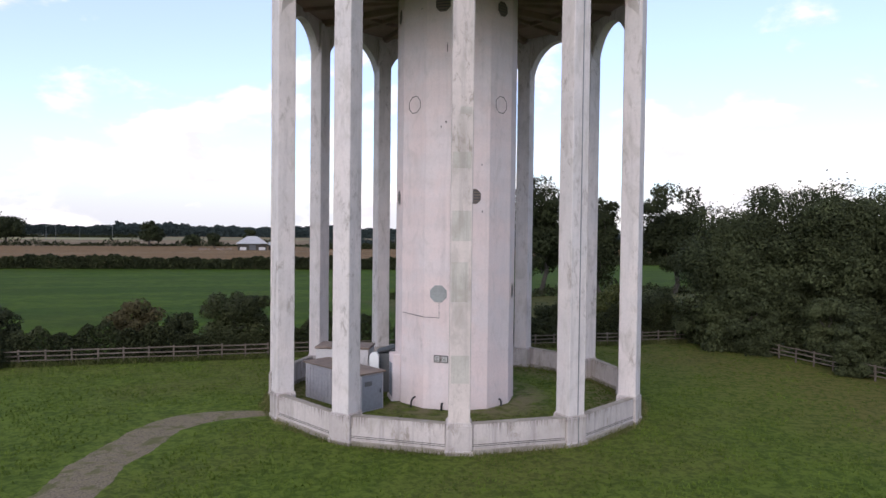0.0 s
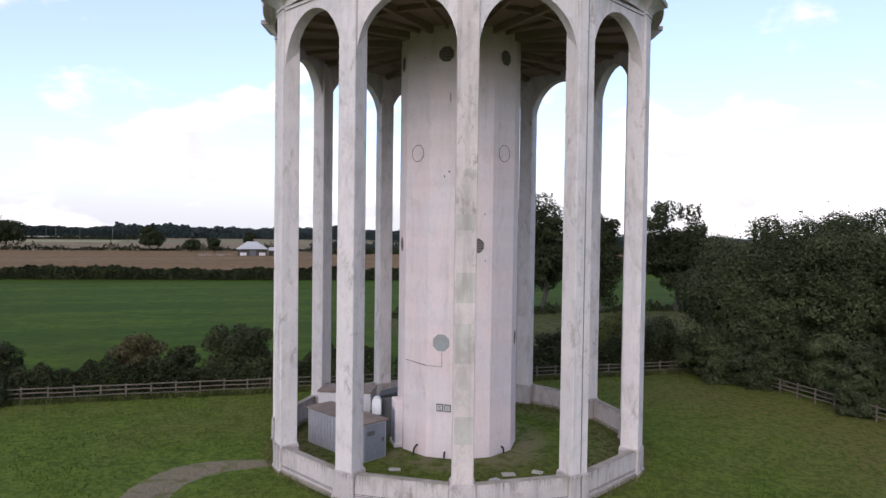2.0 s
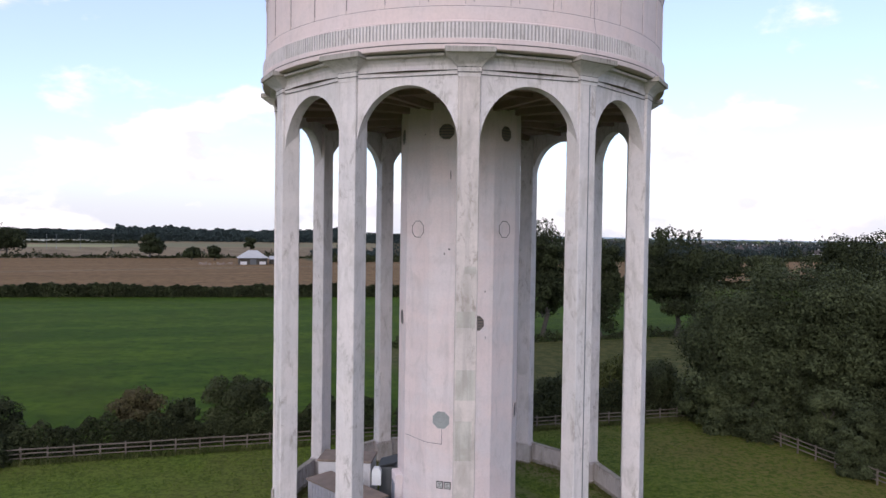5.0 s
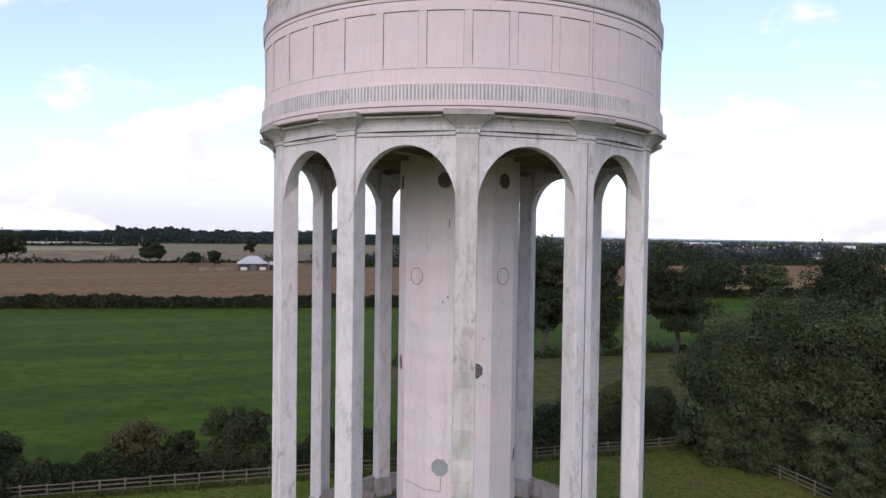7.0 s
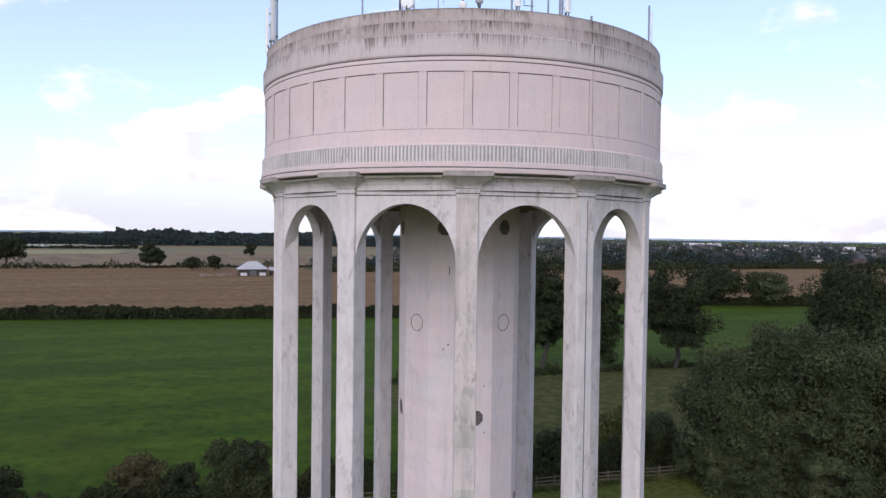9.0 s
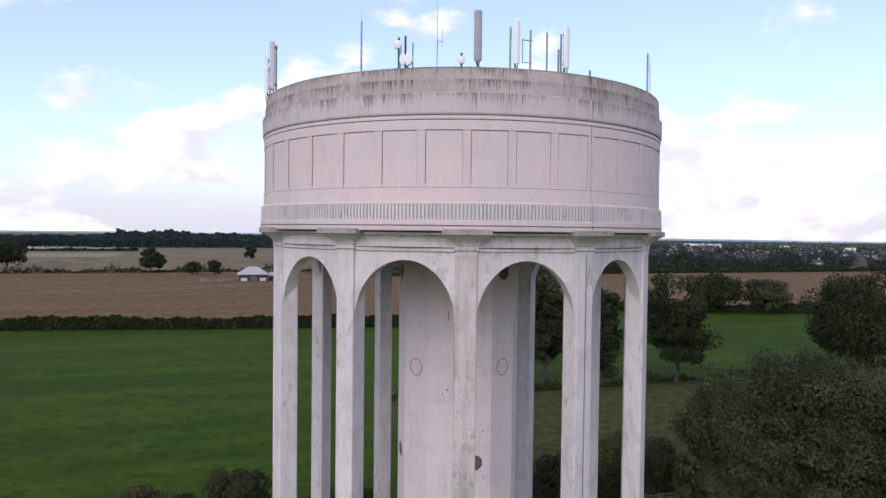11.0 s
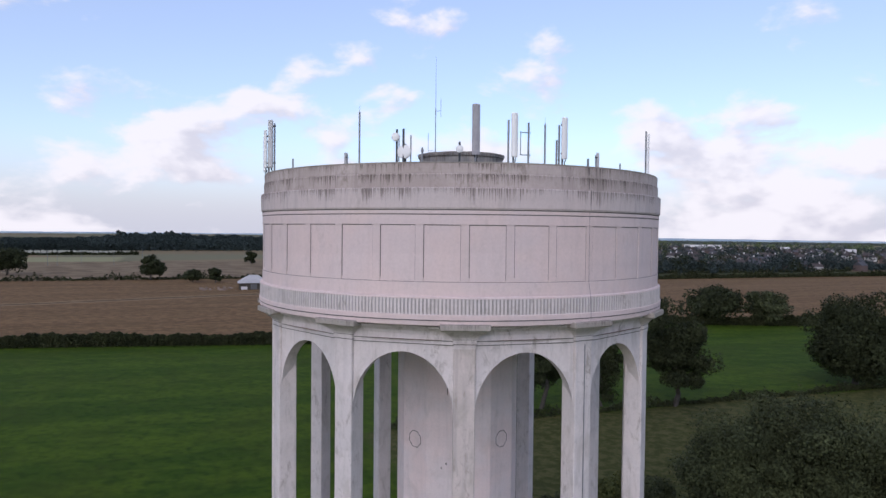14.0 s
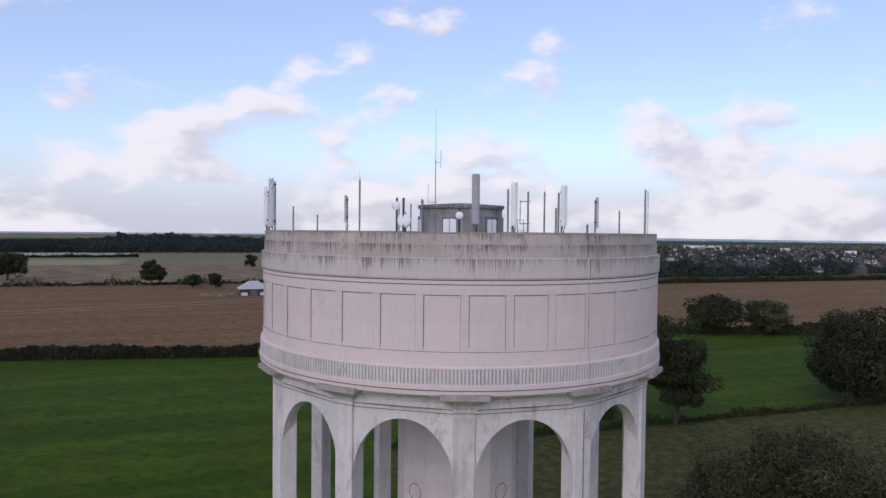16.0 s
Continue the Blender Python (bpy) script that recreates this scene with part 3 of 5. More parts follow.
def prism(r, z0, z1, r1=None):
    bm = bmesh.new()
    loft(bm, [[(q * math.sin(radians(30 * i)), -q * math.cos(radians(30 * i)), z) for i in range(12)] for q, z in ((r, z0), (r1 or r, z1))])
    return bm


shaft = part("shaft", prism(SH, -0.1, 23.3), M_SHAFT, tower, "pale pink rendered twelve-sided shaft")
part("shaft_base", prism(SH + 0.03, -0.1, 1.9, SH + 0.003), M_SHAFT, shaft)
FACE = SH * math.cos(radians(15))


def octagon(r, depth, y):
    bm = bmesh.new()
    loft(bm, [[(r * math.cos(radians(22.5 + 45 * i)), yy, r * math.sin(radians(22.5 + 45 * i))) for i in range(8)] for yy in (y, y - depth)])
    return bm


def octo_ring(r0, r1, y0, y1):
    bm = bmesh.new()
    c = [(math.cos(radians(22.5 + 45 * i)), math.sin(radians(22.5 + 45 * i))) for i in range(8)]
    rings = [[(r * a, y, r * b) for a, b in c] for r, y in ((r0, y0), (r0, y1), (r1, y1), (r1, y0))]
    rows = [[bm.verts.new(q) for q in ring] for ring in rings]
    for a, b in zip(rows, rows[1:] + rows[:1]):
        for i in range(8):
            j = (i + 1) % 8
            bm.faces.new((a[i], a[j], b[j], b[i]))
    return bm


def hatch(deg, z, kind):
    m = turned(deg) @ pose(-0.1 if kind == "grey" else 0.0, 0, z)
    if kind == "sealed":
        part("sealed_hatch", octo_ring(0.452, 0.492, -FACE + 0.05, -FACE - 0.010), M_GROOVE, shaft, "outline of a filled octagonal opening", m)
        return
    grey = kind == "grey"
    o = part("octagonal_vent", octagon(0.45, 0.02, -FACE + 0.01), M_LOUVRE if grey else M_VENT, shaft, "grey octagonal vent cover" if grey else "dark octagonal vent", m)
    part("vent_frame", octo_ring(0.44, 0.49, -FACE + 0.05, -FACE - 0.035), M_SHAFT if not grey else M_LOUVRE, o)
    for i in range(5):
        zz = -0.30 + 0.15 * i
        w = 0.40 - 0.5 * max(0, abs(zz) - 0.18)
        part("slat", boxed(-w, w, -FACE - 0.03, -FACE + 0.0, zz - 0.02, zz + 0.02), M_LOUVRE if grey else M_DARKSTEEL, o)


for deg, z, kind in ((-45, 16.5, "sealed"), (45, 16.55, "sealed"), (-15, 6.25, "grey"), (15, 11.5, "dark"), (-75, 11.5, "dark"), (-15, 21.7, "dark"), (45, 21.75, "dark"), (-75, 21.7, "dark"), (75, 6.25, "dark"), (135, 11.5, "dark"), (165, 6.25, "grey"), (-135, 16.5, "sealed")):
    hatch(deg, z, kind)

# ---------------------------------------------------------------- ground, track, fences
bm = bmesh.new()
rings = [0.0, 6, 12, 20, 30, 45, 70, 110, 170, 260, 400, 500, 620, 780, 950, 1180, 1450, 1800, 2200, 2700, 3300, 4000, 4800]
loops = []
for r in rings[1:]:
    loops.append([bm.verts.new((r * math.cos(2 * math.pi * i / 96), r * math.sin(2 * math.pi * i / 96), fall(r * math.cos(2 * math.pi * i / 96), r * math.sin(2 * math.pi * i / 96)))) for i in range(96)])
mid = bm.verts.new((0, 0, 0))
for i in range(96):
    bm.faces.new((mid, loops[0][i], loops[0][(i + 1) % 96]))
for a, b in zip(loops, loops[1:]):
    for i in range(96):
        bm.faces.new((a[i], b[i], b[(i + 1) % 96], a[(i + 1) % 96]))
single("ground", bm, M_GROUND, Matrix(), "mown lawn, green pasture and dry stubble fields", "ground", kind="structure")

rng = random.Random(4)
LEFT = [(-14.6, -34), (-15.0, -24), (-15.3, -16.6), (-15.8, -13.4), (-15.6, -9.0), (-15.2, -6.0), (-13.9, -4.1), (-11.6, -3.3), (-9.7, -3.3)]
RIGHT = [(-11.8, -34), (-12.2, -24), (-12.5, -16.4), (-12.9, -13.3), (-12.8, -10.2), (-12.7, -7.4), (-11.6, -5.7), (-10.3, -4.9), (-9.4, -4.5)]


def smooth_line(pts, n):
    out = []
    for i in range(len(pts) - 1):
        p0, p1, p2, p3 = (Vector((pts[max(0, min(len(pts) - 1, j))][0], lay(pts[max(0, min(len(pts) - 1, j))][1]), 0)) for j in (i - 1, i, i + 1, i + 2))
        for s in range(n):
            t = s / n
            out.append(0.5 * (2 * p1 + (p2 - p0) * t + (2 * p0 - 5 * p1 + 4 * p2 - p3) * t * t + (3 * p1 - p0 - 3 * p2 + p3) * t ** 3))
    return out + [Vector((pts[-1][0], lay(pts[-1][1]), 0))]


bm = bmesh.new()
rows = []
for a, b in zip(smooth_line(LEFT, 24), smooth_line(RIGHT, 24)):
    a = a + Vector((0.22 * noise.noise(a * 0.9) + 0.07 * noise.noise(a * 3.1), 0, 0))
    b = b + Vector((0.22 * noise.noise(b * 0.9) + 0.07 * noise.noise(b * 3.1), 0, 0))
    rows.append([bm.verts.new(a.lerp(b, j / 6) + Vector((0, 0, (-0.01, 0.008, 0.012, 0.016, 0.012, 0.008, -0.01)[j]))) for j in range(7)])
for a, b in zip(rows, rows[1:]):
    for j in range(6):
        bm.faces.new((a[j], a[j + 1], b[j + 1], b[j]))
single("gravel_track", bm, M_PATH, Matrix(), "worn gravel track curving through the lawn", "track", kind="structure", smooth=True)

post = mesh_of(boxed(-0.055, 0.055, -0.05, 0.05, -0.1, 1.14, bevel=0.012), "post", M_FENCE)
rail = mesh_of(boxed(0, 1.66, -0.085, -0.05, -0.042, 0.042, bevel=0.006), "rail", M_FENCE)


def fence(u0, v0, u1, v1, label):
    x0, y0 = land(u0, v0)
    x1, y1 = land(u1, v1)
    n = max(1, round(math.hypot(x1 - x0, y1 - y0) / 1.66))
    root = thing("fence", pose(x0, y0, 0, 0, 0, math.degrees(math.atan2(y1 - y0, x1 - x0))), label, "fence", "paddock fences")
    for i in range(n + 1):
        part("post", post, None, root, "", pose(i * 1.66, 0, rng.uniform(-0.05, 0.02), rng.uniform(-2, 2), rng.uniform(-2, 2), 0))
        if i < n:
            for z in (0.38, 0.70, 1.02):
                part("rail", rail, None, root, "", pose(i * 1.66, 0, z + rng.uniform(-0.02, 0.02), 0, rng.uniform(-0.6, 0.6), 0))


fence(-45.0, 19.8, 30.3, 14.9, "weathered three-rail timber fence along the pasture")
fence(30.3, 14.9, 26.3, -28.0, "weathered three-rail timber fence under overhanging trees")

# ---------------------------------------------------------------- plants
def leaf_mesh(name, centres, size, mat, rs, facing=None):
    """Many small bent leaf sprays as one mesh, turned roughly towards facing."""
    n = len(centres)
    c = np.asarray(centres)
    out = rs.normal(size=(n, 3)) * 0.55
    out[:, 2] += 0.35
    if facing is not None:
        out += facing
    out /= np.linalg.norm(out, axis=1)[:, None]
    a = np.cross(out, rs.normal(size=(n, 3)))
    a /= np.linalg.norm(a, axis=1)[:, None]
    b = np.cross(out, a)
    s = size * rs.uniform(0.55, 1.35, (n, 1))
    w = s * rs.uniform(0.45, 0.8, (n, 1))
    lift = out * s * -0.2
    v = np.stack([c - a * s, c + b * w + lift, c + a * s, c - b * w + lift], 1).reshape(-1, 3)
    me = bpy.data.meshes.new(name)
    f = np.arange(n * 4).reshape(n, 4)
    tri = np.concatenate([f[:, [0, 1, 2]], f[:, [0, 2, 3]]], 1).reshape(-1, 3)
    me.from_pydata(v.tolist(), [], tri.tolist())
    me.materials.append(mat)
    return me


def lumps(rs, n_lumps, rx, ry, rz, cz, lump, per, shell=0.55, squash=0.75, uneven=1.0):
    """Leaf places: lumps set over an uneven ellipsoid, leaves near each lump's skin."""
    d = rs.normal(size=(n_lumps, 3))
    d /= np.linalg.norm(d, axis=1)[:, None]
    d /= ((np.hypot(d[:, 0], d[:, 1]) ** 3 + np.abs(d[:, 2]) ** 3) ** (1 / 3))[:, None]
    rad = rs.uniform(shell, 1.0, (n_lumps, 1)) * rs.uniform(0.8, 1.08, (n_lumps, 1))
    th = np.arctan2(d[:, 1], d[:, 0])
    ph = rs.uniform(0, 6.28, 4)
    rad = rad * (1 + uneven * (0.16 * np.sin(2 * th + ph[0] + 2 * d[:, 2]) + 0.13 * np.sin(5 * th + ph[1] - 3 * d[:, 2]) + 0.10 * np.sin(7 * d[:, 2] + 3 * th + ph[2])))[:, None]
    centre = d * rad * np.array([rx, ry, rz]) + np.array([0, 0, cz])
    size = lump * rs.uniform(0.55, 1.3, n_lumps)
    out, face = [], []
    for q, s in zip(centre, size):
        e = rs.normal(size=(per, 3))
        e /= np.linalg.norm(e, axis=1)[:, None]
        face.append(e.copy())
        e *= (rs.uniform(0.45, 1.0, (per, 1)) ** 0.4) * s * (1 + 0.25 * np.sin(e[:, :1] * 7 + s) * np.cos(e[:, 1:2] * 6 + 3 * s))
        e[:, 2] *= squash
        out.append(q + e)
    return np.concatenate(out), centre, size, np.concatenate(face)


def limb(bm, a, b, r0, r1, rs, n=4):
    a, b = np.array(a, float), np.array(b, float)
    L = np.linalg.norm(b - a)
    pts = [a + (b - a) * i / n + (rs.normal(size=3) * L * 0.05 if 0 < i < n else 0) for i in range(n + 1)]
    for i in range(n):
        rod(bm, pts[i], pts[i + 1], r0 + (r1 - r0) * i / n, r0 + (r1 - r0) * (i + 1) / n, 7)


def tree(x, y, h, w, seed, label, mat=None, leaf=0.26, n_lumps=60, per=170, clear=0.22, trunk=0.35, shell=0.5, group="trees", name="tree", d=None, lump=None, wisps=0, squash=0.75):
    rs = np.random.RandomState(seed)
    root = thing(name, pose(x, y, 0, 0, 0, rs.uniform(0, 360)), label, "tree" if name != "bush" else "bush", group)
    rz = h * (1 - clear) / 2
    cz = h * clear + rz
    if name == "bush":
        rz, cz = h * 0.62, h * 0.38
    lump = lump or w * 0.15
    pts, centre, size, face = lumps(rs, n_lumps, w / 2 - lump * 0.8, (d or w) / 2 - lump * 0.8, rz - lump * 0.7, cz, lump, per, shell, squash, 0.25 if name == "bush" else 1.0)
    if wisps:
        top = centre[centre[:, 2] > cz][:wisps] + np.array([0, 0, lump * 0.45])
        thin = [q + rs.normal(size=(110, 3)) * np.array([0.42, 0.42, 0.85]) * lump * rs.uniform(0.35, 0.6) for q in top]
        pts = np.concatenate([pts] + thin)
        face = np.concatenate([face, np.zeros((len(pts) - len(face), 3))])
    keep = pts[:, 2] > 0.05
    part("crown", leaf_mesh("crown", pts[keep], leaf, mat or M_LEAF, rs, face[keep]), None, root)
    bm = bmesh.new()
    limb(bm, (0, 0, -0.1), (rs.uniform(-0.3, 0.3), rs.uniform(-0.3, 0.3), cz), trunk, trunk * 0.45, rs, 5)
    for q in centre[rs.permutation(len(centre))[:14]]:
        z0 = max(h * clear * 0.8, q[2] * rs.uniform(0.45, 0.75))
        limb(bm, (0, 0, z0), q, trunk * 0.38, 0.03, rs, 4)
    part("trunk", bm, M_BARK, root)
    return root


tree(25.4, lay(23.0), 13.0, 12.0, 1, "dense dark green ash tree overhanging the fence", n_lumps=130, per=820, leaf=0.115, clear=0.0, group="trees by the fence", lump=1.7, wisps=30)
tree(32.0, lay(21.0), 15.3, 13.5, 2, "tall dark green ash tree with an open top", n_lumps=140, per=820, leaf=0.115, clear=0.0, group="trees by the fence", lump=1.8, wisps=40)
tree(38.0, lay(14.5), 14.0, 12.5, 3, "bushy dark green ash tree beside the fence", n_lumps=130, per=780, leaf=0.115, clear=0.0, group="trees by the fence", lump=1.7, wisps=30)
tree(33.6, lay(7.5), 8.0, 8.0, 4, "low spreading dark green ash beside the fence", n_lumps=80, per=620, leaf=0.115, clear=0.0, group="trees by the fence", lump=1.2)
for i, (u, v, h, w) in enumerate(((28.2, 14.4, 4.6, 5.2), (28.0, 11.0, 5.0, 4.8), (28.9, 8.5, 5.0, 4.4), (32.4, 5.2, 5.4, 5.4), (31.6, 2.9, 5.0, 4.2), (31.4, 0.2, 5.0, 4.4), (28.0, 19.8, 5.0, 6.0), (32.8, -3.6, 6.0, 6.0), (30.4, -7.5, 5.0, 5.0), (29.9, 7.4, 3.6, 3.0), (28.6, -1.6, 3.4, 2.8))):
    tree(*land(u, v), h, w, 60 + i, "low dark green ash thicket under the trees", M_LEAF, 0.105, 46, 520, 0.0, 0.12, 0.45, "thickets by the fence", "bush")
tree(13.5, lay(76), 19.2, 11.5, 5, "slender oak in the pasture", M_LEAF_OAK, 0.20, 70, 480, 0.06, 0.42, 0.25, "pasture oaks", lump=1.9)
tree(23.2, lay(78), 17.4, 8.5, 6, "thin-crowned oak in the pasture", M_LEAF_OAK, 0.20, 50, 420, 0.06, 0.38, 0.25, "pasture oaks", lump=1.7)
tree(35.3, lay(79), 17.2, 15.0, 7, "broad oak with an open crown in the pasture", M_LEAF_OAK, 0.20, 74, 480, 0.06, 0.45, 0.25, "pasture oaks", lump=2.0)
tree(74.5, lay(99), 17.0, 19, 8, "large dark full-crowned pasture oak", M_LEAF_OAK, 0.24, 130, 460, 0.0, 0.6, 0.5, "pasture oaks")
tree(160, lay(190), 12.0, 20, 9, "dark full tree growing in the hedgerow", M_LEAF_OAK, 0.40, 46, 240, 0.05, 0.5, 0.5, "hedgerow trees")
tree(80, lay(189.5), 12.9, 21, 10, "dark full tree growing in the hedgerow", M_LEAF_OAK, 0.40, 46, 240, 0.05, 0.5, 0.5, "hedgerow trees")
tree(95.5, lay(190), 11.2, 14, 11, "paler grey-green tree in the hedgerow", M_LEAF, 0.40, 44, 240, 0.05, 0.5, 0.5, "hedgerow trees")
tree(-163, lay(354), 14.0, 16, 12, "round dark tree standing in stubble", M_LEAF_OAK, 0.5, 34, 170, 0.12, 0.5, 0.5, "stubble field trees")
tree(-124.5, lay(342), 9.0, 8.5, 13, "small dark tree beside the stubble", M_LEAF_OAK, 0.45, 28, 150, 0.12, 0.4, 0.5, "stubble field trees")
tree(-136.4, lay(342), 7.2, 10, 14, "small dark tree beside the stubble", M_LEAF_OAK, 0.45, 24, 150, 0.05, 0.4, 0.5, "stubble field trees")
tree(-165, lay(556), 10.5, 11.5, 15, "dark tree behind the barn", M_LEAF_OAK, 0.6, 30, 150, 0.1, 0.4, 0.5, "stubble field trees")
tree(-257, lay(380), 18, 26, 16, "large dark tree beyond the stubble", M_LEAF_OAK, 0.55, 50, 200, 0.08, 0.6, 0.5, "stubble field trees")

# shrubs behind the fence
tree(-17.2, lay(16.6), 5.2, 6.4, 21, "rounded dark green hawthorn bush", M_HEDGE, 0.085, 56, 520, 0.0, 0.12, 0.5, "bushes behind the fence", "bush")
tree(-24.6, lay(14.4), 4.2, 4.6, 22, "reddish-brown hawthorn bush behind the fence", M_LEAF_RED, 0.085, 44, 420, 0.0, 0.1, 0.5, "bushes behind the fence", "bush")
tree(-34.0, lay(11.5), 4.1, 5.0, 23, "rounded dark green hawthorn bush", M_HEDGE, 0.085, 46, 460, 0.0, 0.12, 0.5, "bushes behind the fence", "bush")
tree(14.8, lay(29.8), 6.0, 6.0, 24, "yellow-green bramble bush behind the fence", M_LEAF_YEL, 0.11, 46, 280, 0.0, 0.1, 0.5, "bushes behind the fence", "bush")
tree(9.0, lay(27.6), 3.6, 5.0, 26, "dark bramble bush behind the fence", M_HEDGE, 0.11, 40, 260, 0.0, 0.1, 0.5, "bushes behind the fence", "bush")
tree(19.5, lay(31.5), 4.4, 7.5, 25, "low dark bramble bush", M_HEDGE, 0.11, 46, 300, 0.0, 0.1, 0.5, "bushes behind the fence", "bush")
tree(-21.6, lay(15.4), 3.0, 4.0, 27, "low dark hawthorn bush beside a reddish one", M_HEDGE, 0.085, 36, 380, 0.0, 0.1, 0.5, "bushes behind the fence", "bush")
tree(*land(-32.5, 19.0), 2.6, 5.4, 29, "dark brambles grown over the fence", M_HEDGE, 0.085, 40, 420, 0.0, 0.1, 0.5, "bushes behind the fence", "bush")
tree(*land(-27.8, 18.9), 2.5, 5.2, 28, "dark brambles grown over the fence", M_HEDGE, 0.085, 40, 420, 0.0, 0.1, 0.5, "bushes behind the fence", "bush")


def hedge(name, u0, u1, v, width, h, leaf, density, mat, seed, label, rough=0.3, category="hedge", line=None, lift=0.0):
    """A long uneven hedge along the field axis, as one mass of leaves."""
    rs = np.random.RandomState(seed)
    n = int((u1 - u0) * density)
    u = rs.uniform(u0, u1, n)
    top = np.ones(n) * h
    for f, a in ((0.05, 0.5), (0.17, 0.35), (0.6, 0.3), (1.7, 0.2)):
        ph = rs.uniform(0, 6.28)
        top *= 1 + rough * a * np.sin(u * f * 6.28 / max(h, 1.0) + ph)
    z = lift + (top - lift) * rs.uniform(0, 1, n) ** 0.85
    v_ = v + rs.normal(size=n) * width * 0.28 * np.sqrt(np.clip(1.15 - z / top, 0.1, 1))
    pts = np.stack([u * CU - v_ * SU, lay(u * SU + v_ * CU), z], 1)
    if line:
        ox, oy, rise = line
        c, s = math.cos(math.atan(rise)), math.sin(math.atan(rise))
        pts = np.stack([ox + u * c - v_ * s, lay(oy + u * s + v_ * c), z], 1)
    pts[:, 2] += [fall(q[0], q[1]) for q in pts]
    ob = new(name, leaf_mesh(name, pts, leaf, mat, rs))
    return tagged(ob, label, category, "", "stuff")


hedge("hedge", -60, 2.0, 20.0, 2.4, 2.5, 0.09, 1300, M_HEDGE, 31, "untidy dark hedge behind the fence", 0.5)
hedge("hedge", 2.0, 31, 18.4, 2.0, 2.3, 0.10, 1100, M_HEDGE, 32, "low bramble hedge behind the fence", 0.5)
hedge("hedge", -260, 12, 0, 3.2, 2.8, 0.22, 620, M_HEDGE, 33, "dark field hedge between pasture and stubble", 0.22, line=(0, 146.5, 0.185))
hedge("hedge", 8, 330, 0, 3.2, 3.0, 0.24, 520, M_HEDGE, 43, "dark field hedge beyond the pasture oaks", 0.35, line=(0, 188.0, 0.01))
hedge("hedge", 14, 150, 61, 1.4, 0.9, 0.16, 140, M_HEDGE, 44, "low overgrown fence line across the pasture", 0.8)
hedge("hedge", -520, -150, 603, 3.0, 2.4, 0.6, 45, M_HEDGE, 40, "dark far hedge beside pale grass", 0.5)
hedge("hedge", -520, -40, 800, 4.0, 2.6, 0.8, 40, M_HEDGE, 41, "dark far hedge below the woodland", 0.5)
hedge("hedge", -420, 480, 393, 3.5, 2.0, 0.45, 40, M_HEDGE, 34, "low far hedge with gaps", 0.9)
hedge("woodland", -1100, -45, 862, 12, 11.0, 0.9, 110, M_FAR, 35, "distant row of tall dark trees with bare trunks", 0.12, "woodland", lift=3.4)
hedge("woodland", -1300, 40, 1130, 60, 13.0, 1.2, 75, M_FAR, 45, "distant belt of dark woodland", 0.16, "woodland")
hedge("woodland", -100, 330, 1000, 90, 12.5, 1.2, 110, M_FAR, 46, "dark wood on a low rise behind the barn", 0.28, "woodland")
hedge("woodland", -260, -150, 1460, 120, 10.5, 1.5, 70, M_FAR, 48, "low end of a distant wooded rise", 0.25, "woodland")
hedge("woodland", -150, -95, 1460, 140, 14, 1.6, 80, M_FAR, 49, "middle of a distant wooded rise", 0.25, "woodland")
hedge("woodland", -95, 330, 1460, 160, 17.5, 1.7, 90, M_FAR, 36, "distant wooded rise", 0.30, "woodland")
hedge("hedge", 60, 560, 340, 4, 2.6, 0.45, 90, M_HEDGE, 39, "dark hedge before the far town", 0.45)
hedge("woodland", 70, 560, 415, 34, 7.5, 0.8, 50, M_FAR, 47, "dark garden trees along the edge of the town", 0.8, "woodland")
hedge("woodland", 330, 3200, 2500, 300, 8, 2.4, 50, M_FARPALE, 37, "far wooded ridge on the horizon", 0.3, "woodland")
bm = bmesh.new()
rt = random.Random(6)
for i in range(150):
    x, y = land(-1000 + 955 * i / 149 + rt.uniform(-2, 2), 862 + rt.uniform(-4, 4))
    rod(bm, (x, y, fall(x, y) - 0.5), (x, y, fall(x, y) + 5.0), 0.32, 0.25, 5)
single("tree_trunks", bm, M_BARK, Matrix(), "bare trunks under a distant row of trees", "woodland", kind="stuff")

# two low ranges of hills far beyond the fields, blue haze painted on
def hills(radius, base, low, high, seed, mat, label):
    rs = np.random.RandomState(seed)
    ph = rs.uniform(0, 6.28, 7)
    bm = bmesh.new()
    rows = []
    for i in range(361):
        a = radians(-90 + 0.5 * i)
        w = sum(math.sin(a * f + p) * q for f, p, q in zip((3, 7, 13, 29, 61, 127, 211), ph, (0.5, 0.35, 0.25, 0.16, 0.12, 0.10, 0.08)))
        top = low + (high - low) * (0.5 - 0.5 * math.sin(a)) + 3.0 * w
        c, d = math.sin(a), math.cos(a)
        rows.append([bm.verts.new((c * r, d * r, z)) for r, z in ((radius - 500, base), (radius - 120, 0.6 * top + 0.4 * base), (radius, top), (radius + 300, base))])
    for p, q in zip(rows, rows[1:]):
        for j in range(3):
            bm.faces.new((p[j], q[j], q[j + 1], p[j + 1]))
    single("backdrop", bm, mat, Matrix(), label, "hills", kind="structure", smooth=True)


hills(4300, -60, -22, -5, 3, M_HILL_NEAR, "distant grey-green hills with haze painted in, and pale fields")
hills(4780, -60, -16, 5, 8, M_HILL_FAR, "horizon hills with pale blue haze painted in")

# ---------------------------------------------------------------- fittings on the shaft and tank
cable = bmesh.new()
fy = -FACE - 0.03


def on_face(deg, x, z, y=fy):
    return turned(deg) @ Vector((x, y, z))


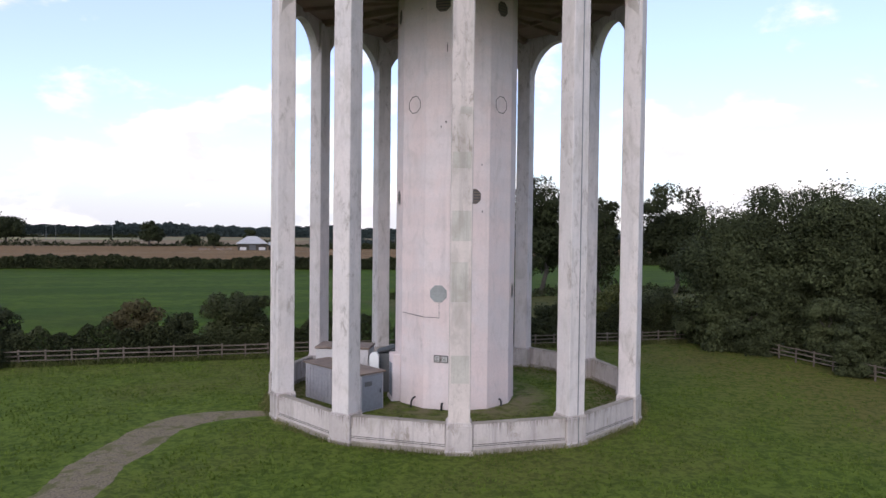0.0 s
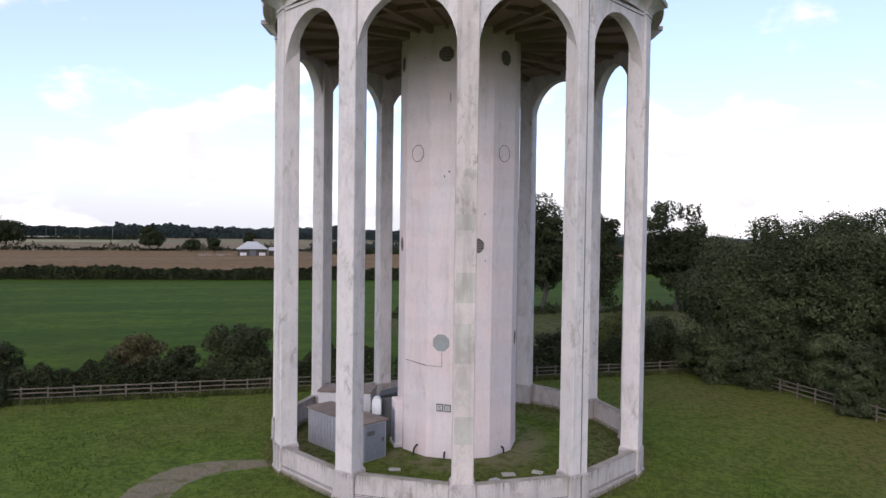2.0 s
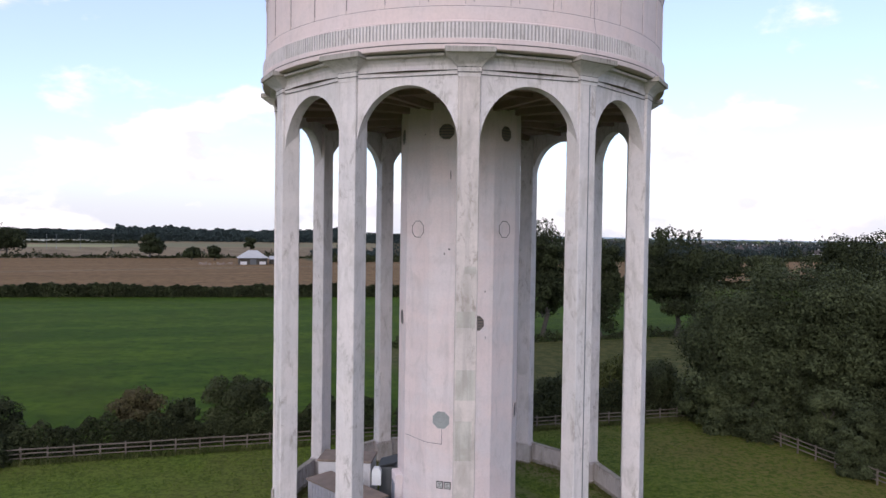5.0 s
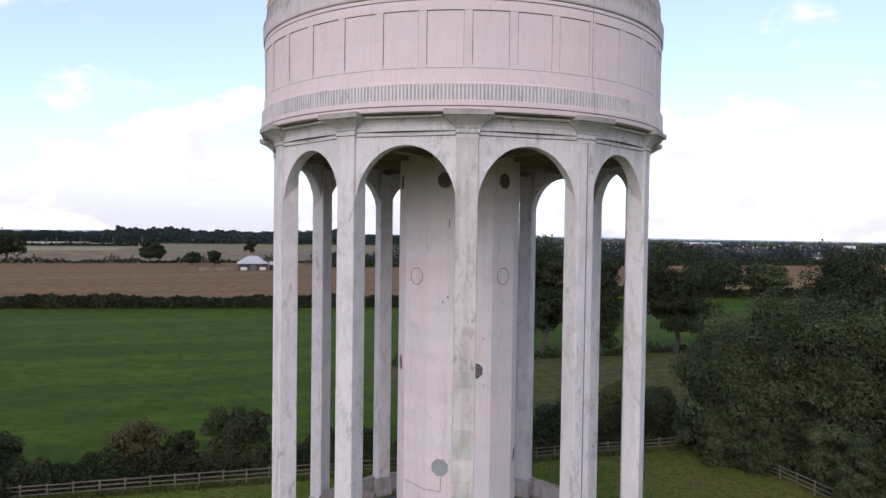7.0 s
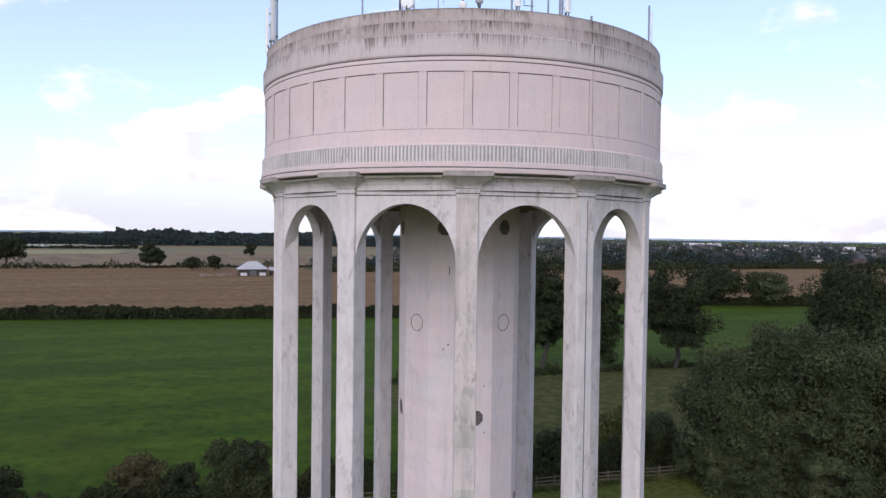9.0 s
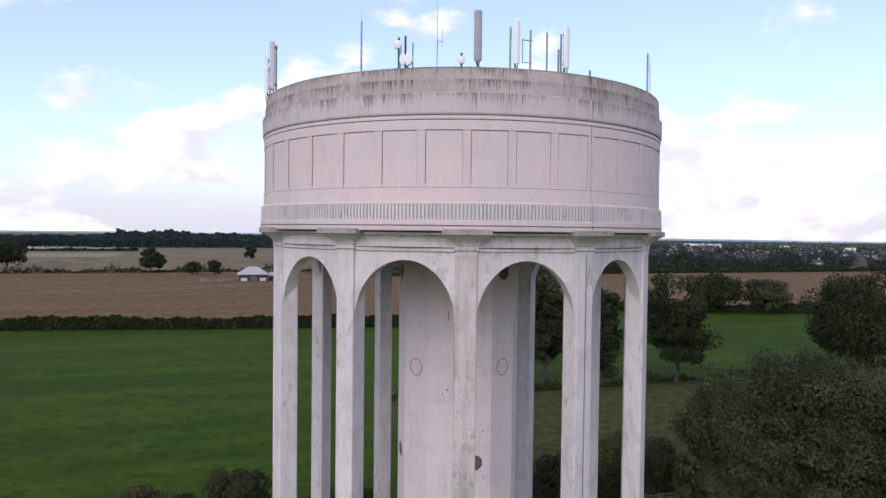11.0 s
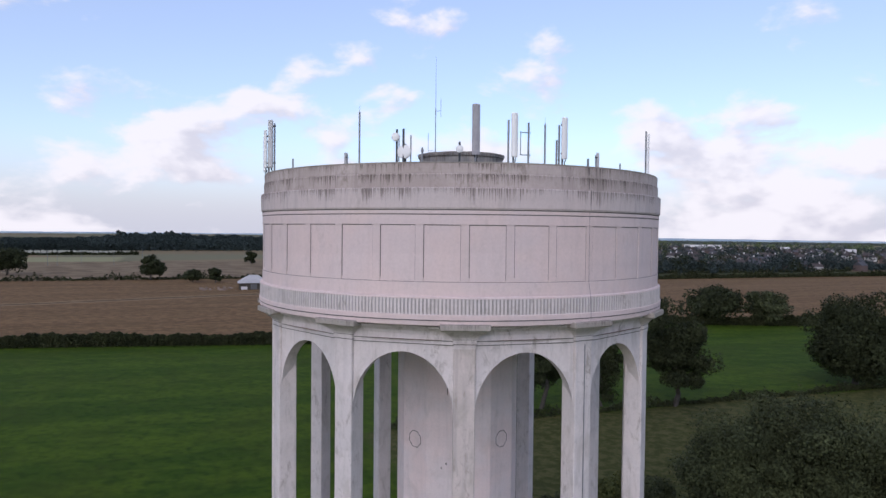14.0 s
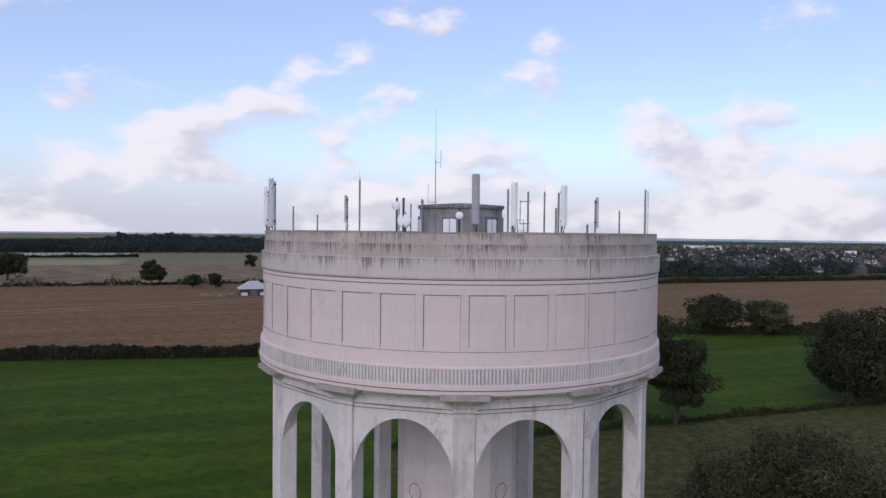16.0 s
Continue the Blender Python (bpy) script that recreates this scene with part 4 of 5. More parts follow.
for a, b in (((-0.05, 5.78), (-0.05, 4.95)), ((-0.05, 4.95), (-0.85, 4.97))):
    rod(cable, on_face(-15, *a), on_face(-15, *b), 0.012, None, 6)
rod(cable, on_face(-45, 0.86, 4.97), on_face(-45, -0.75, 5.08), 0.012, None, 6)
part("cable", cable, M_DARKSTEEL, shaft, "thin dark cable stapled below the vent")
for dx in (-0.30, 0.12):
    plate = part("sign_plate", boxed(dx, dx + 0.36, -FACE - 0.06, -FACE, 2.55, 2.93), M_GROOVE, shaft, "small dark-framed notice plate", turned(-15))
    part("sign_face", boxed(dx + 0.045, dx + 0.315, -FACE - 0.068, -FACE - 0.05, 2.595, 2.885), M_SIGN, plate)
    for i in range(3):
        part("sign_bar", boxed(dx + 0.09, dx + 0.27 - 0.04 * (i % 2), -FACE - 0.073, -FACE - 0.06, 2.65 + 0.075 * i, 2.68 + 0.075 * i), M_GROOVE, plate)
# door surround and low duct at the shaft's side
surround = part("door_surround", boxed(-0.55, 0.55, -FACE - 0.42, -FACE + 0.1, -0.1, 2.62, bevel=0.04), M_SHAFT, shaft, "projecting rendered door surround", turned(-75))
part("door", boxed(-0.40, 0.40, -FACE - 0.435, -FACE - 0.3, 0.0, 2.1, bevel=0.01), M_KIOSKDOOR, surround)
part("surround_foot", boxed(-0.62, 0.62, -FACE - 0.50, -FACE + 0.1, -0.1, 0.22, bevel=0.03), M_SHAFT, surround)


def bent_pipe(deg, x, h, out, label):
    bm = bmesh.new()
    pts = [Vector((x, -FACE - 0.02, h))]
    for i in range(7):
        a = i / 6 * math.pi / 2
        pts.append(Vector((x, -FACE - out * math.sin(a) - 0.04, h - out * (1 - math.cos(a)))))
    pts.append(Vector((x, -FACE - out - 0.04, -0.05)))
    for a, b in zip(pts, pts[1:]):
        rod(bm, a, b, 0.05, None, 10)
    part("bent_pipe", bm, M_BLACK, shaft, label, turned(deg))


bent_pipe(-45, 0.28, 0.50, 0.28, "black bent service pipe")
bent_pipe(-15, 0.18, 0.34, 0.14, "black service pipe stub")
bent_pipe(45, 0.1, 0.36, 0.14, "black service pipe stub")
tape = bmesh.new()
rod(tape, (0.05, -10.57, 1.42), (0.05, -10.57, 22.95), 0.022, None, 6)
rod(tape, (0.05, -10.64, 0.0), (0.05, -10.60, 1.3), 0.022, None, 6)
part("lightning_conductor", tape, M_GALV, tower, "grey lightning conductor strip", turned(30))
tape = bmesh.new()
for a, b in (((-11.06, 24.0), (-11.06, 24.45)), ((-11.0, 24.45), (-11.02, 25.1)), ((-11.02, 25.1), (-10.89, 25.75)), ((-10.89, 25.75), (-10.89, 28.85)), ((-10.96, 28.85), (-10.97, 29.75)), ((-10.82, 29.75), (-10.79, 30.75))):
    rod(tape, (0, *a), (0, *b), 0.006, None, 6)
part("lightning_conductor", tape, M_DARKSTEEL, tower, "dark lightning conductor strip", turned(29.6))

# repaired patches on the front column
for z0, z1, x0, x1 in ((3.1, 4.3, -0.38, 0.40), (6.6, 8.3, -0.42, 0.30), (9.2, 10.5, -0.40, 0.41), (12.3, 13.0, -0.41, 0.38), (14.6, 14.9, -0.1, 0.40)):
    part("repair_patch", boxed(x0, x1, -COL_F - 0.005, -COL_F + 0.02, z0, z1), M_PATCH, tower, "grey-beige repaired patch of render")
# small chips and spalled spots in the render
rs = random.Random(12)
for deg, x, z, w, h in ((-15, -0.05, 15.2, 0.06, 0.16), (-15, 0.22, 15.45, 0.10, 0.12), (-15, 0.25, 19.4, 0.05, 0.55), (-45, 0.5, 21.6, 0.06, 0.07), (15, 0.45, 13.2, 0.06, 0.1), (15, 0.5, 10.7, 0.05, 0.14), (-15, 0.62, 2.1, 0.05, 0.5), (15, -0.55, 1.7, 0.05, 0.45)):
    part("spalled_patch", octagon(0.5, 0.012, -FACE), M_GROOVE, shaft, "", turned(deg) @ pose(x, 0, z) @ Matrix.Diagonal((w, 1, h, 1)))

# ---------------------------------------------------------------- roof hut and antennas
ROOF = 30.2
hut = thing("roof_hut", pose(0.02, 1.0, ROOF - 0.12) @ Matrix.Scale(1.03, 4), "round stained grey hut on the tank roof", "hut")
bm = bmesh.new()
loft(bm, [[(r * math.cos(radians(15 + 30 * i)), r * math.sin(radians(15 + 30 * i)), z) for i in range(12)] for r, z in ((2.42, 0.0), (2.42, 2.05))])
part("hut_wall", bm, M_HUT, hut)
bm = bmesh.new()
loft(bm, [[(r * math.cos(radians(15 + 30 * i)), r * math.sin(radians(15 + 30 * i)), z) for i in range(12)] for r, z in ((2.52, 2.0), (2.55, 2.12), (2.5, 2.2), (0.3, 2.35))])
part("hut_roof", bm, M_HUT, hut)
for deg in (-15, 45, 105, 165, -75):
    w = part("hut_window", boxed(-0.36, 0.36, -2.42, -2.33, 0.64, 1.4), M_PANE, hut, "pale shuttered window", turned(deg))
    fr = bmesh.new()
    for q in ((-0.47, -0.41, 0.56, 1.56), (0.41, 0.47, 0.56, 1.56), (-0.41, 0.41, 0.56, 0.62), (-0.41, 0.41, 1.50, 1.56), (-0.02, 0.02, 0.62, 1.5)):
        box(fr, q[0], q[1], -2.435, -2.32, q[2], q[3])
    part("window_frame", fr, M_GALV, w)

# a light railing beside the hut
railing = thing("railing", pose(2.9, -0.4, ROOF), "thin galvanised guard railing beside the hut", "railing")
for x in (0.0, 0.35, 0.7):
    part("stanchion", rod(bmesh.new(), (x, 0, -0.06), (x, 0, 1.35), 0.02), M_GALV, railing)
for z in (0.7, 1.33):
    part("guard_rail", rod(bmesh.new(), (0, 0, z), (0.7, 0, z), 0.014), M_GALV, railing)


def polar(deg, r, z=ROOF):
    a = radians(deg)
    # reach and height stretched by bearing to fit the camera's view
    s = 1.025 - 0.022 * math.cos(a)
    return pose(r * s * math.sin(a) - 0.07, -r * s * math.cos(a), z, 0, 0, deg) @ Matrix.Diagonal((1, 1, s, 1))


def sector(deg, r, foot, top, group="mobile phone antennas", w=0.15, mat=None, deep=0.09, label="tall slim pale-grey panel antenna on a steel pole"):
    """A panel antenna on its pole: heights above the tower's foot, stretched by polar()."""
    a = thing("panel_antenna", polar(deg, r), label, "antenna", group)
    part("pole", rod(bmesh.new(), (0, 0.10, -0.1), (0, 0.10, top - ROOF - 0.15), 0.045), M_GALV, a)
    z0, z1 = foot - ROOF, top - ROOF
    bm = bmesh.new()
    sec = [(w * math.cos(radians(t)), -0.06 + deep * math.sin(radians(t)) * (1 if t > 180 else 0.5)) for t in range(0, 360, 30)]
    loft(bm, [[(x * q, y * q - 0.06 * (1 - q), z) for x, y in sec] for q, z in ((0.85, z0), (1.0, z0 + 0.04), (1.0, z1 - 0.04), (0.85, z1))])
    p = part("panel", bm, mat or M_ANTENNA, a)
    for i in (-1, 1):
        part("connector", rod(bmesh.new(), (i * 0.06, -0.05, z0 - 0.12), (i * 0.06, -0.05, z0 + 0.01), 0.02), M_BLACK, p)
    for z in (z0 + 0.25, z1 - 0.3):
        part("bracket", boxed(-0.05, 0.05, -0.04, 0.15, z - 0.04, z + 0.04), M_DARKSTEEL, a)
    part("cable_loop", rod(bmesh.new(), (0.05, -0.02, z0 - 0.1), (0.03, 0.06, -0.05), 0.022), M_BLACK, a)
    return a


def whip(deg, r, top, rad=0.03, mat=None, label="slim upright steel pole on the parapet", tip=0.0):
    a = thing("aerial_pole", polar(deg, r), label, "pole", "roof poles")
    part("pole", rod(bmesh.new(), (0, 0, -0.1), (0, 0, top - ROOF), rad), mat or M_GALV, a)
    part("foot_plate", boxed(-0.1, 0.1, -0.1, 0.1, -0.09, 0.03, bevel=0.01), M_DARKSTEEL, a)
    if tip:
        part("whip", rod(bmesh.new(), (0, 0, top - ROOF), (0, 0, top - ROOF + tip), 0.008, 0.004, 6), M_DARKSTEEL, a)
    return a


R_ = 10.3
sector(3.6, R_, 31.15, 33.28, w=0.17, mat=M_KIOSK)
sector(12.8, R_, 31.10, 32.96, w=0.15, mat=M_WHITE)
sector(25.9, R_, 31.10, 32.90, w=0.15, mat=M_WHITE)
sector(-62.5, 10.55, 31.0, 33.38, w=0.16, mat=M_ANTENNA, deep=0.17)
sector(-70.0, 10.6, 31.1, 33.05, w=0.12, mat=M_WHITE, deep=0.11)
sector(-79.0, 10.6, 31.05, 32.95, w=0.12, mat=M_WHITE, deep=0.11)
sector(-133.5, R_, 31.4, 33.12, w=0.14)
sector(122.0, R_, 31.2, 33.05, w=0.14)
for deg, top, tip in ((11.4, 32.66, 0), (16.4, 32.58, 0), (20.7, 32.56, 0.3), (24.6, 32.56, 0), (-25.4, 33.08, 0.35), (23.9, 31.9, 0), (64.5, 33.02, 0), (69.0, 33.0, 0)):
    whip(deg, R_, top, 0.045 if tip == 0 else 0.04, M_GALV if deg != 69.0 else M_WHITE, tip=tip)
for deg, top in ((-104, 32.22), (-119, 31.78), (109, 32.17), (33.5, 31.2)):
    whip(deg, R_, top, 0.05)
# side arm between two of the poles
arm = thing("antenna_bracket", polar(16.4, R_), "steel side arm bracket with a short dipole", "antenna")
for z in (1.0, 1.95):
    part("arm", rod(bmesh.new(), (-0.38, 0, z), (0.1, 0, z), 0.02), M_GALV, arm)
part("dipole", rod(bmesh.new(), (-0.36, 0, 0.98), (-0.36, 0, 2.0), 0.02), M_GALV, arm)


def dish(deg, r, z, size, face, label):
    a = thing("dish_antenna", polar(deg, r), label, "dish antenna", "microwave dishes")
    part("pole", rod(bmesh.new(), (0, 0.12, -0.1), (0, 0.12, z - ROOF + 0.35), 0.05), M_DARKSTEEL, a)
    m = pose(0, 0, z - ROOF, 0, 0, face)
    bm = bmesh.new()
    prof = [(0.02, 0.08), (size * 0.7, 0.06), (size, -0.02), (size, -0.10), (size * 0.9, -0.13), (0.02, -0.16)]
    loft(bm, [[(q * math.cos(2 * math.pi * i / 24), y, q * math.sin(2 * math.pi * i / 24)) for i in range(24)] for q, y in prof])
    part("radome", bm, M_WHITE, a, "", m)
    part("mount", boxed(-0.06, 0.06, 0.0, 0.18, z - ROOF - 0.06, z - ROOF + 0.06), M_DARKSTEEL, a)


dish(-13.4, R_, 31.28, 0.30, 5, "white round microwave dish on a dark pole")
dish(-15.6, R_, 31.92, 0.185, 15, "small white microwave dish on a pole")
dish(-0.2, 8.9, 31.55, 0.17, 0, "small white microwave dish near the hut")
whip(-15.4, R_ - 0.3, 31.9, 0.025)
whip(-12.0, R_ - 0.1, 32.0, 0.03)
whip(-13.5, R_ + 0.1, 32.25, 0.05, M_DARKSTEEL)
# tall whip mast by the hut with two side dipoles
mast = thing("whip_mast", pose(-1.46, -0.4, ROOF) @ Matrix.Scale(1.03, 4), "very tall thin whip aerial mast beside the hut", "antenna")
part("mast_tube", rod(bmesh.new(), (0, 0, -0.1), (0, 0, 4.6), 0.03, 0.022), M_GALV, mast)
part("whip", rod(bmesh.new(), (0, 0, 4.6), (0, 0, 7.4), 0.014, 0.006, 6), M_DARKSTEEL, mast)
for z, x, ln in ((4.4, 0.28, 1.0), (2.2, -0.4, 1.3)):
    d = part("side_arm", rod(bmesh.new(), (0, 0, z), (x, 0, z + 0.03), 0.014), M_GALV, mast)
    part("dipole", rod(bmesh.new(), (x, 0, z - 0.3), (x, 0, z - 0.3 + ln), 0.012), M_GALV, d)
corner = thing("aerial_pole", pose(-2.2, -0.6, ROOF), "short bent-topped vent pole beside the hut", "pole", "roof poles")
part("pole", rod(bmesh.new(), (0, 0, -0.1), (0, 0, 2.3), 0.06), M_GALV, corner)
part("cowl", rod(bmesh.new(), (0, 0, 2.25), (0, 0, 2.45), 0.10, 0.04), M_GALV, corner)

# ---------------------------------------------------------------- equipment inside the ring
kiosk = thing("equipment_kiosk", pose(-4.95, -4.3, 0, 0, 0, -43.0), "lilac-grey ribbed equipment kiosk with rusty flat roof", "kiosk")
part("body", boxed(-5.0, 0.0, 0.0, 1.6, -0.1, 1.98, bevel=0.02), M_KIOSK, kiosk)
for i in range(17):
    part("rib", boxed(-4.85 + 0.28 * i, -4.79 + 0.28 * i, -0.03, 0.02, 0.05, 1.92), M_KIOSK, kiosk)
part("roof", boxed(-5.1, 0.08, -0.1, 1.7, 1.98, 2.07, bevel=0.015), M_RUST, kiosk, "rust-brown flat roof sheet")
d = part("door", boxed(0.0, 0.03, 0.1, 1.5, 0.05, 1.9, bevel=0.008), M_KIOSKDOOR, kiosk, "blue-grey steel end door")
part("grille", boxed(0.03, 0.045, 0.25, 0.75, 1.35, 1.6), M_GREY, d)
part("handle", boxed(0.03, 0.07, 1.3, 1.36, 0.9, 1.1), M_DARKSTEEL, d)

cabin = thing("equipment_cabin", pose(-6.7, 1.52, 0, 0, 0, -4), "off-white equipment cabin with a grey roof", "cabin")
part("body", boxed(-1.6, 1.6, -0.9, 0.9, -0.1, 2.5, bevel=0.03), M_CABIN, cabin)
part("roof", boxed(-1.66, 1.66, -0.96, 0.96, 2.5, 2.64, bevel=0.03), M_RUST, cabin, "brown-stained roof")
d = part("door", boxed(0.5, 1.35, -0.93, -0.88, 0.05, 2.1, bevel=0.01), M_CABIN, cabin)
part("handle", boxed(0.6, 0.66, -0.98, -0.9, 1.0, 1.2), M_DARKSTEEL, d)
box_ = thing("meter_box", pose(-4.75, 0.04, 0), "white round-topped meter cabinet on a post", "cabinet")
bm = bmesh.new()
loft(bm, [[(x, y, z) for x, z in ((-0.27, 1.45), (0.27, 1.45), (0.27, 2.25), (0.14, 2.45), (-0.14, 2.45), (-0.27, 2.25))] for y in (-0.2, 0.2)])
part("body", bm, M_WHITE, box_)
part("post", boxed(-0.06, 0.06, -0.06, 0.06, -0.1, 1.46), M_GALV, box_)
dark = thing("transformer_cabinet", pose(-4.15, 1.2, 0), "dark grey steel cabinet with a tilted lid", "cabinet")
part("body", boxed(-0.5, 0.5, -0.7, 0.7, -0.1, 2.3, bevel=0.03), M_GREY, dark)
bm = bmesh.new()
loft(bm, [[(-0.56, y, z), (0.56, y, z + 0.3), (0.56, y, z + 0.36), (-0.56, y, z + 0.06)] for y, z in ((-0.76, 2.3), (0.76, 2.3))])
part("lid", bm, M_BLACK, dark, "black tilted lid")
lamp = thing("bulkhead_lamp", pose(-5.62, 0.55, 1.35), "small white bulkhead lamp on the cabin", "lamp")
part("body", boxed(-0.09, 0.09, -0.06, 0.05, 0.0, 0.2, bevel=0.03), M_WHITE, lamp)

# slabs lying in the grass inside the ring
for i, (x, y, w, d, a) in enumerate(((2.6, -5.6, 0.7, 0.45, 12), (4.1, -5.2, 0.55, 0.4, -20), (1.9, -6.4, 0.5, 0.5, 40), (-3.2, -5.2, 0.6, 0.35, 5))):
    single("stone_slab", boxed(-w / 2, w / 2, -d / 2, d / 2, -0.03, 0.05, bevel=0.012), M_PATCH, pose(x, y, 0, 1, 2, a), "stained flat stone slab lying in grass", "slab", "loose slabs")


def tufts(name, pts, size, seed, label, mat=M_WEED, width=0.02):
    """Upright blades of rough grass."""
    rs = np.random.RandomState(seed)
    p = np.asarray(pts)
    n = len(p)
    a = rs.uniform(0, 6.283, n)
    h = size * rs.uniform(0.5, 1.4, n)
    side = np.stack([np.cos(a), np.sin(a), np.zeros(n)], 1) * width
    lean = np.stack([rs.normal(size=n) * 0.35 * h, rs.normal(size=n) * 0.35 * h, h], 1)
    v = np.stack([p - side, p + side, p + lean], 1).reshape(-1, 3)
    me = bpy.data.meshes.new(name)
    me.from_pydata(v.tolist(), [], np.arange(n * 3).reshape(n, 3).tolist())
    me.materials.append(mat)
    return tagged(new(name, me), label, "grass", "", "stuff")


rs = np.random.RandomState(77)
a = rs.uniform(0, 2 * np.pi, 9000)
r = np.where(rs.rand(9000) < 0.5, rs.normal(9.75, 0.12, 9000), rs.normal(10.72, 0.14, 9000))
tufts("grass_tufts", np.stack([r * np.sin(a) - 0.07, -r * np.cos(a), np.zeros(9000)], 1), 0.22, 78, "rough grass growing along the ring wall")
u = rs.uniform(-45, 30, 9000)
v = 16.62 - 0.065 * u + rs.normal(size=9000) * 0.22
tufts("grass_tufts", np.stack([u * CU - v * SU, lay(u * SU + v * CU), np.zeros(9000)], 1), 0.42, 79, "long dry grass along the fence", M_RANK, 0.03)

n = 110000
x, y = rs.uniform(-34, 31, n), -25 + 52 * rs.rand(n) ** 1.1
north = lay(y)
uu, vv, rr = x * CU + y * SU, -x * SU + y * CU, np.hypot(x, north)
dense = np.sin(x * 1.3 + 2 * np.sin(y * 0.7)) + np.sin(y * 1.7 + 2 * np.sin(x * 0.9)) + rs.normal(size=n)
ok = (uu < 29.5) & (vv + 0.059 * uu < 17.0) & ((rr > 10.8) | ((rr < 9.6) & (rr > 5.5))) & ~((x > -16.3) & (x < -12.2) & (y < -3)) & ~((x < -9.2) & (x > -16) & (abs(y + 4.2) < 1.5)) & (dense > -0.4 + 2.0 * np.clip((uu - 9) / 15, 0, 1)) & ~((rr < 10.8) & (x < -3))
tufts("lawn_grass", np.stack([x, north, np.zeros(n)], 1)[ok], 0.10, 80, "uneven tufts in the mown lawn", M_BLADE, 0.035)

# ---------------------------------------------------------------- barn, town
barn = thing("barn", pose(-94.8, lay(305), 0, 0, 0, 20) @ Matrix.Diagonal((0.70, 0.78, 0.98, 1)), "open-sided barn with a pale hipped sheet roof", "barn")
# solid dark box stands in for the shaded inside of the open barn
part("barn_shade_block", boxed(-9, 9, -6, 6, 0, 3.2), M_BARK, barn)
bm = bmesh.new()
loft(bm, [[(-10, -7, 3.1), (10, -7, 3.1), (10, 7, 3.1), (-10, 7, 3.1)], [(-3, -0.4, 6.6), (3, -0.4, 6.6), (3, 0.4, 6.6), (-3, 0.4, 6.6)]])
part("barn_roof", bm, M_SHEET, barn, "pale grey sheet roof")
for x in (-6, 0, 6):
    part("barn_door", boxed(x - 2, x + 2, -6.1, -5.95, 0.1, 1.5 if x else 2.6), M_CABIN if x else M_GREY, barn)
shed = thing("shed", pose(-82.5, lay(311), 0, 0, 0, 20) @ Matrix.Diagonal((0.62, 0.8, 0.95, 1)), "long low shed with a pale roof", "shed")
part("shed_wall", boxed(-9, 9, -4, 4, 0, 2.6), M_BARK, shed)
bm = bmesh.new()
loft(bm, [[(-9.5, -4.6, 2.5), (-9.5, 4.6, 2.5), (-9.5, 0, 4.0)], [(9.5, -4.6, 2.5), (9.5, 4.6, 2.5), (9.5, 0, 4.0)]])
part("shed_roof", bm, M_SHEET, shed, "pale sheet roof")
junk = bmesh.new()
for i in range(30):
    x, y, s = rng.uniform(-24, -8), rng.uniform(-5, 6), rng.uniform(0.2, 0.7)
    box(junk, x - s, x + s, y - s, y + s, 0, s * 1.2)
ob = single("farmyard_clutter", junk, M_RUST, pose(-94, lay(303), 0, 0, 0, 20), "heaps of boxes and scrap beside the barn", "clutter", kind="stuff")


def house_meshes(w, d, h, wall, roof):
    a = mesh_of(boxed(-w / 2, w / 2, -d / 2, d / 2, 0, h), "house_wall", wall)
    bm = bmesh.new()
    loft(bm, [[(x, -d / 2 - 0.4, h - 0.1), (x, d / 2 + 0.4, h - 0.1), (x, 0, h + d * 0.42)] for x in (-w / 2 - 0.3, w / 2 + 0.3)])
    b = mesh_of(bm, "house_roof", roof)
    c = mesh_of(boxed(w * 0.3, w * 0.3 + 0.9, -0.4, 0.4, h + d * 0.2, h + d * 0.42 + 1.2), "chimney", wall)
    g = mesh_of(boxed(-0.6, 0.6, -d / 2 - 0.05, -d / 2 + 0.05, -0.65, 0.65), "house_window", M_GREY)
    return a, b, c, g, w, h


KINDS = [house_meshes(9, 7.5, 5.2, M_BRICK, M_TILE), house_meshes(11, 8, 5.0, M_RENDERED, M_SLATE), house_meshes(14, 8, 3.0, M_RENDERED, M_TILE), house_meshes(8, 7, 5.4, M_BRICK, M_SLATE), house_meshes(10, 7.5, 4.8, M_RENDERED, M_TILE)]
LABELS = ["red-brick house with a brown tiled roof", "cream rendered house with a slate roof", "low cream bungalow with a tiled roof", "narrow red-brick house with a slate roof", "cream rendered house with a tiled roof"]
rt = random.Random(9)
for i in range(350):
    dist = 440 + 1200 * rt.random() ** 1.25
    ang = radians(rt.uniform(4.0, 33.0))
    x, y = dist * math.sin(ang), dist * math.cos(ang) - 42
    if -x * SU + y * CU < 388:
        continue
    y = lay(y)
    j = rt.choice((0, 0, 1, 2, 3, 3, 4))
    wall, roof, chim, win, w, h = KINDS[j]
    size = rt.uniform(0.8, 1.05)
    hs = thing("house", pose(x, y, fall(x, y) - 0.3, 0, 0, 21 + rt.choice((0, 90, 180, 270)) + rt.uniform(-14, 14)) @ Matrix.Scale(size, 4), LABELS[j], "house", "houses of the far town")
    part("wall", wall, None, hs)
    rf = part("roof", roof, None, hs)
    part("chimney", chim, None, rf)
    if dist < 900:
        for q in (-0.28, 0.28):
            part("window", win, None, hs, "", pose(q * w, 0, h * 0.7))
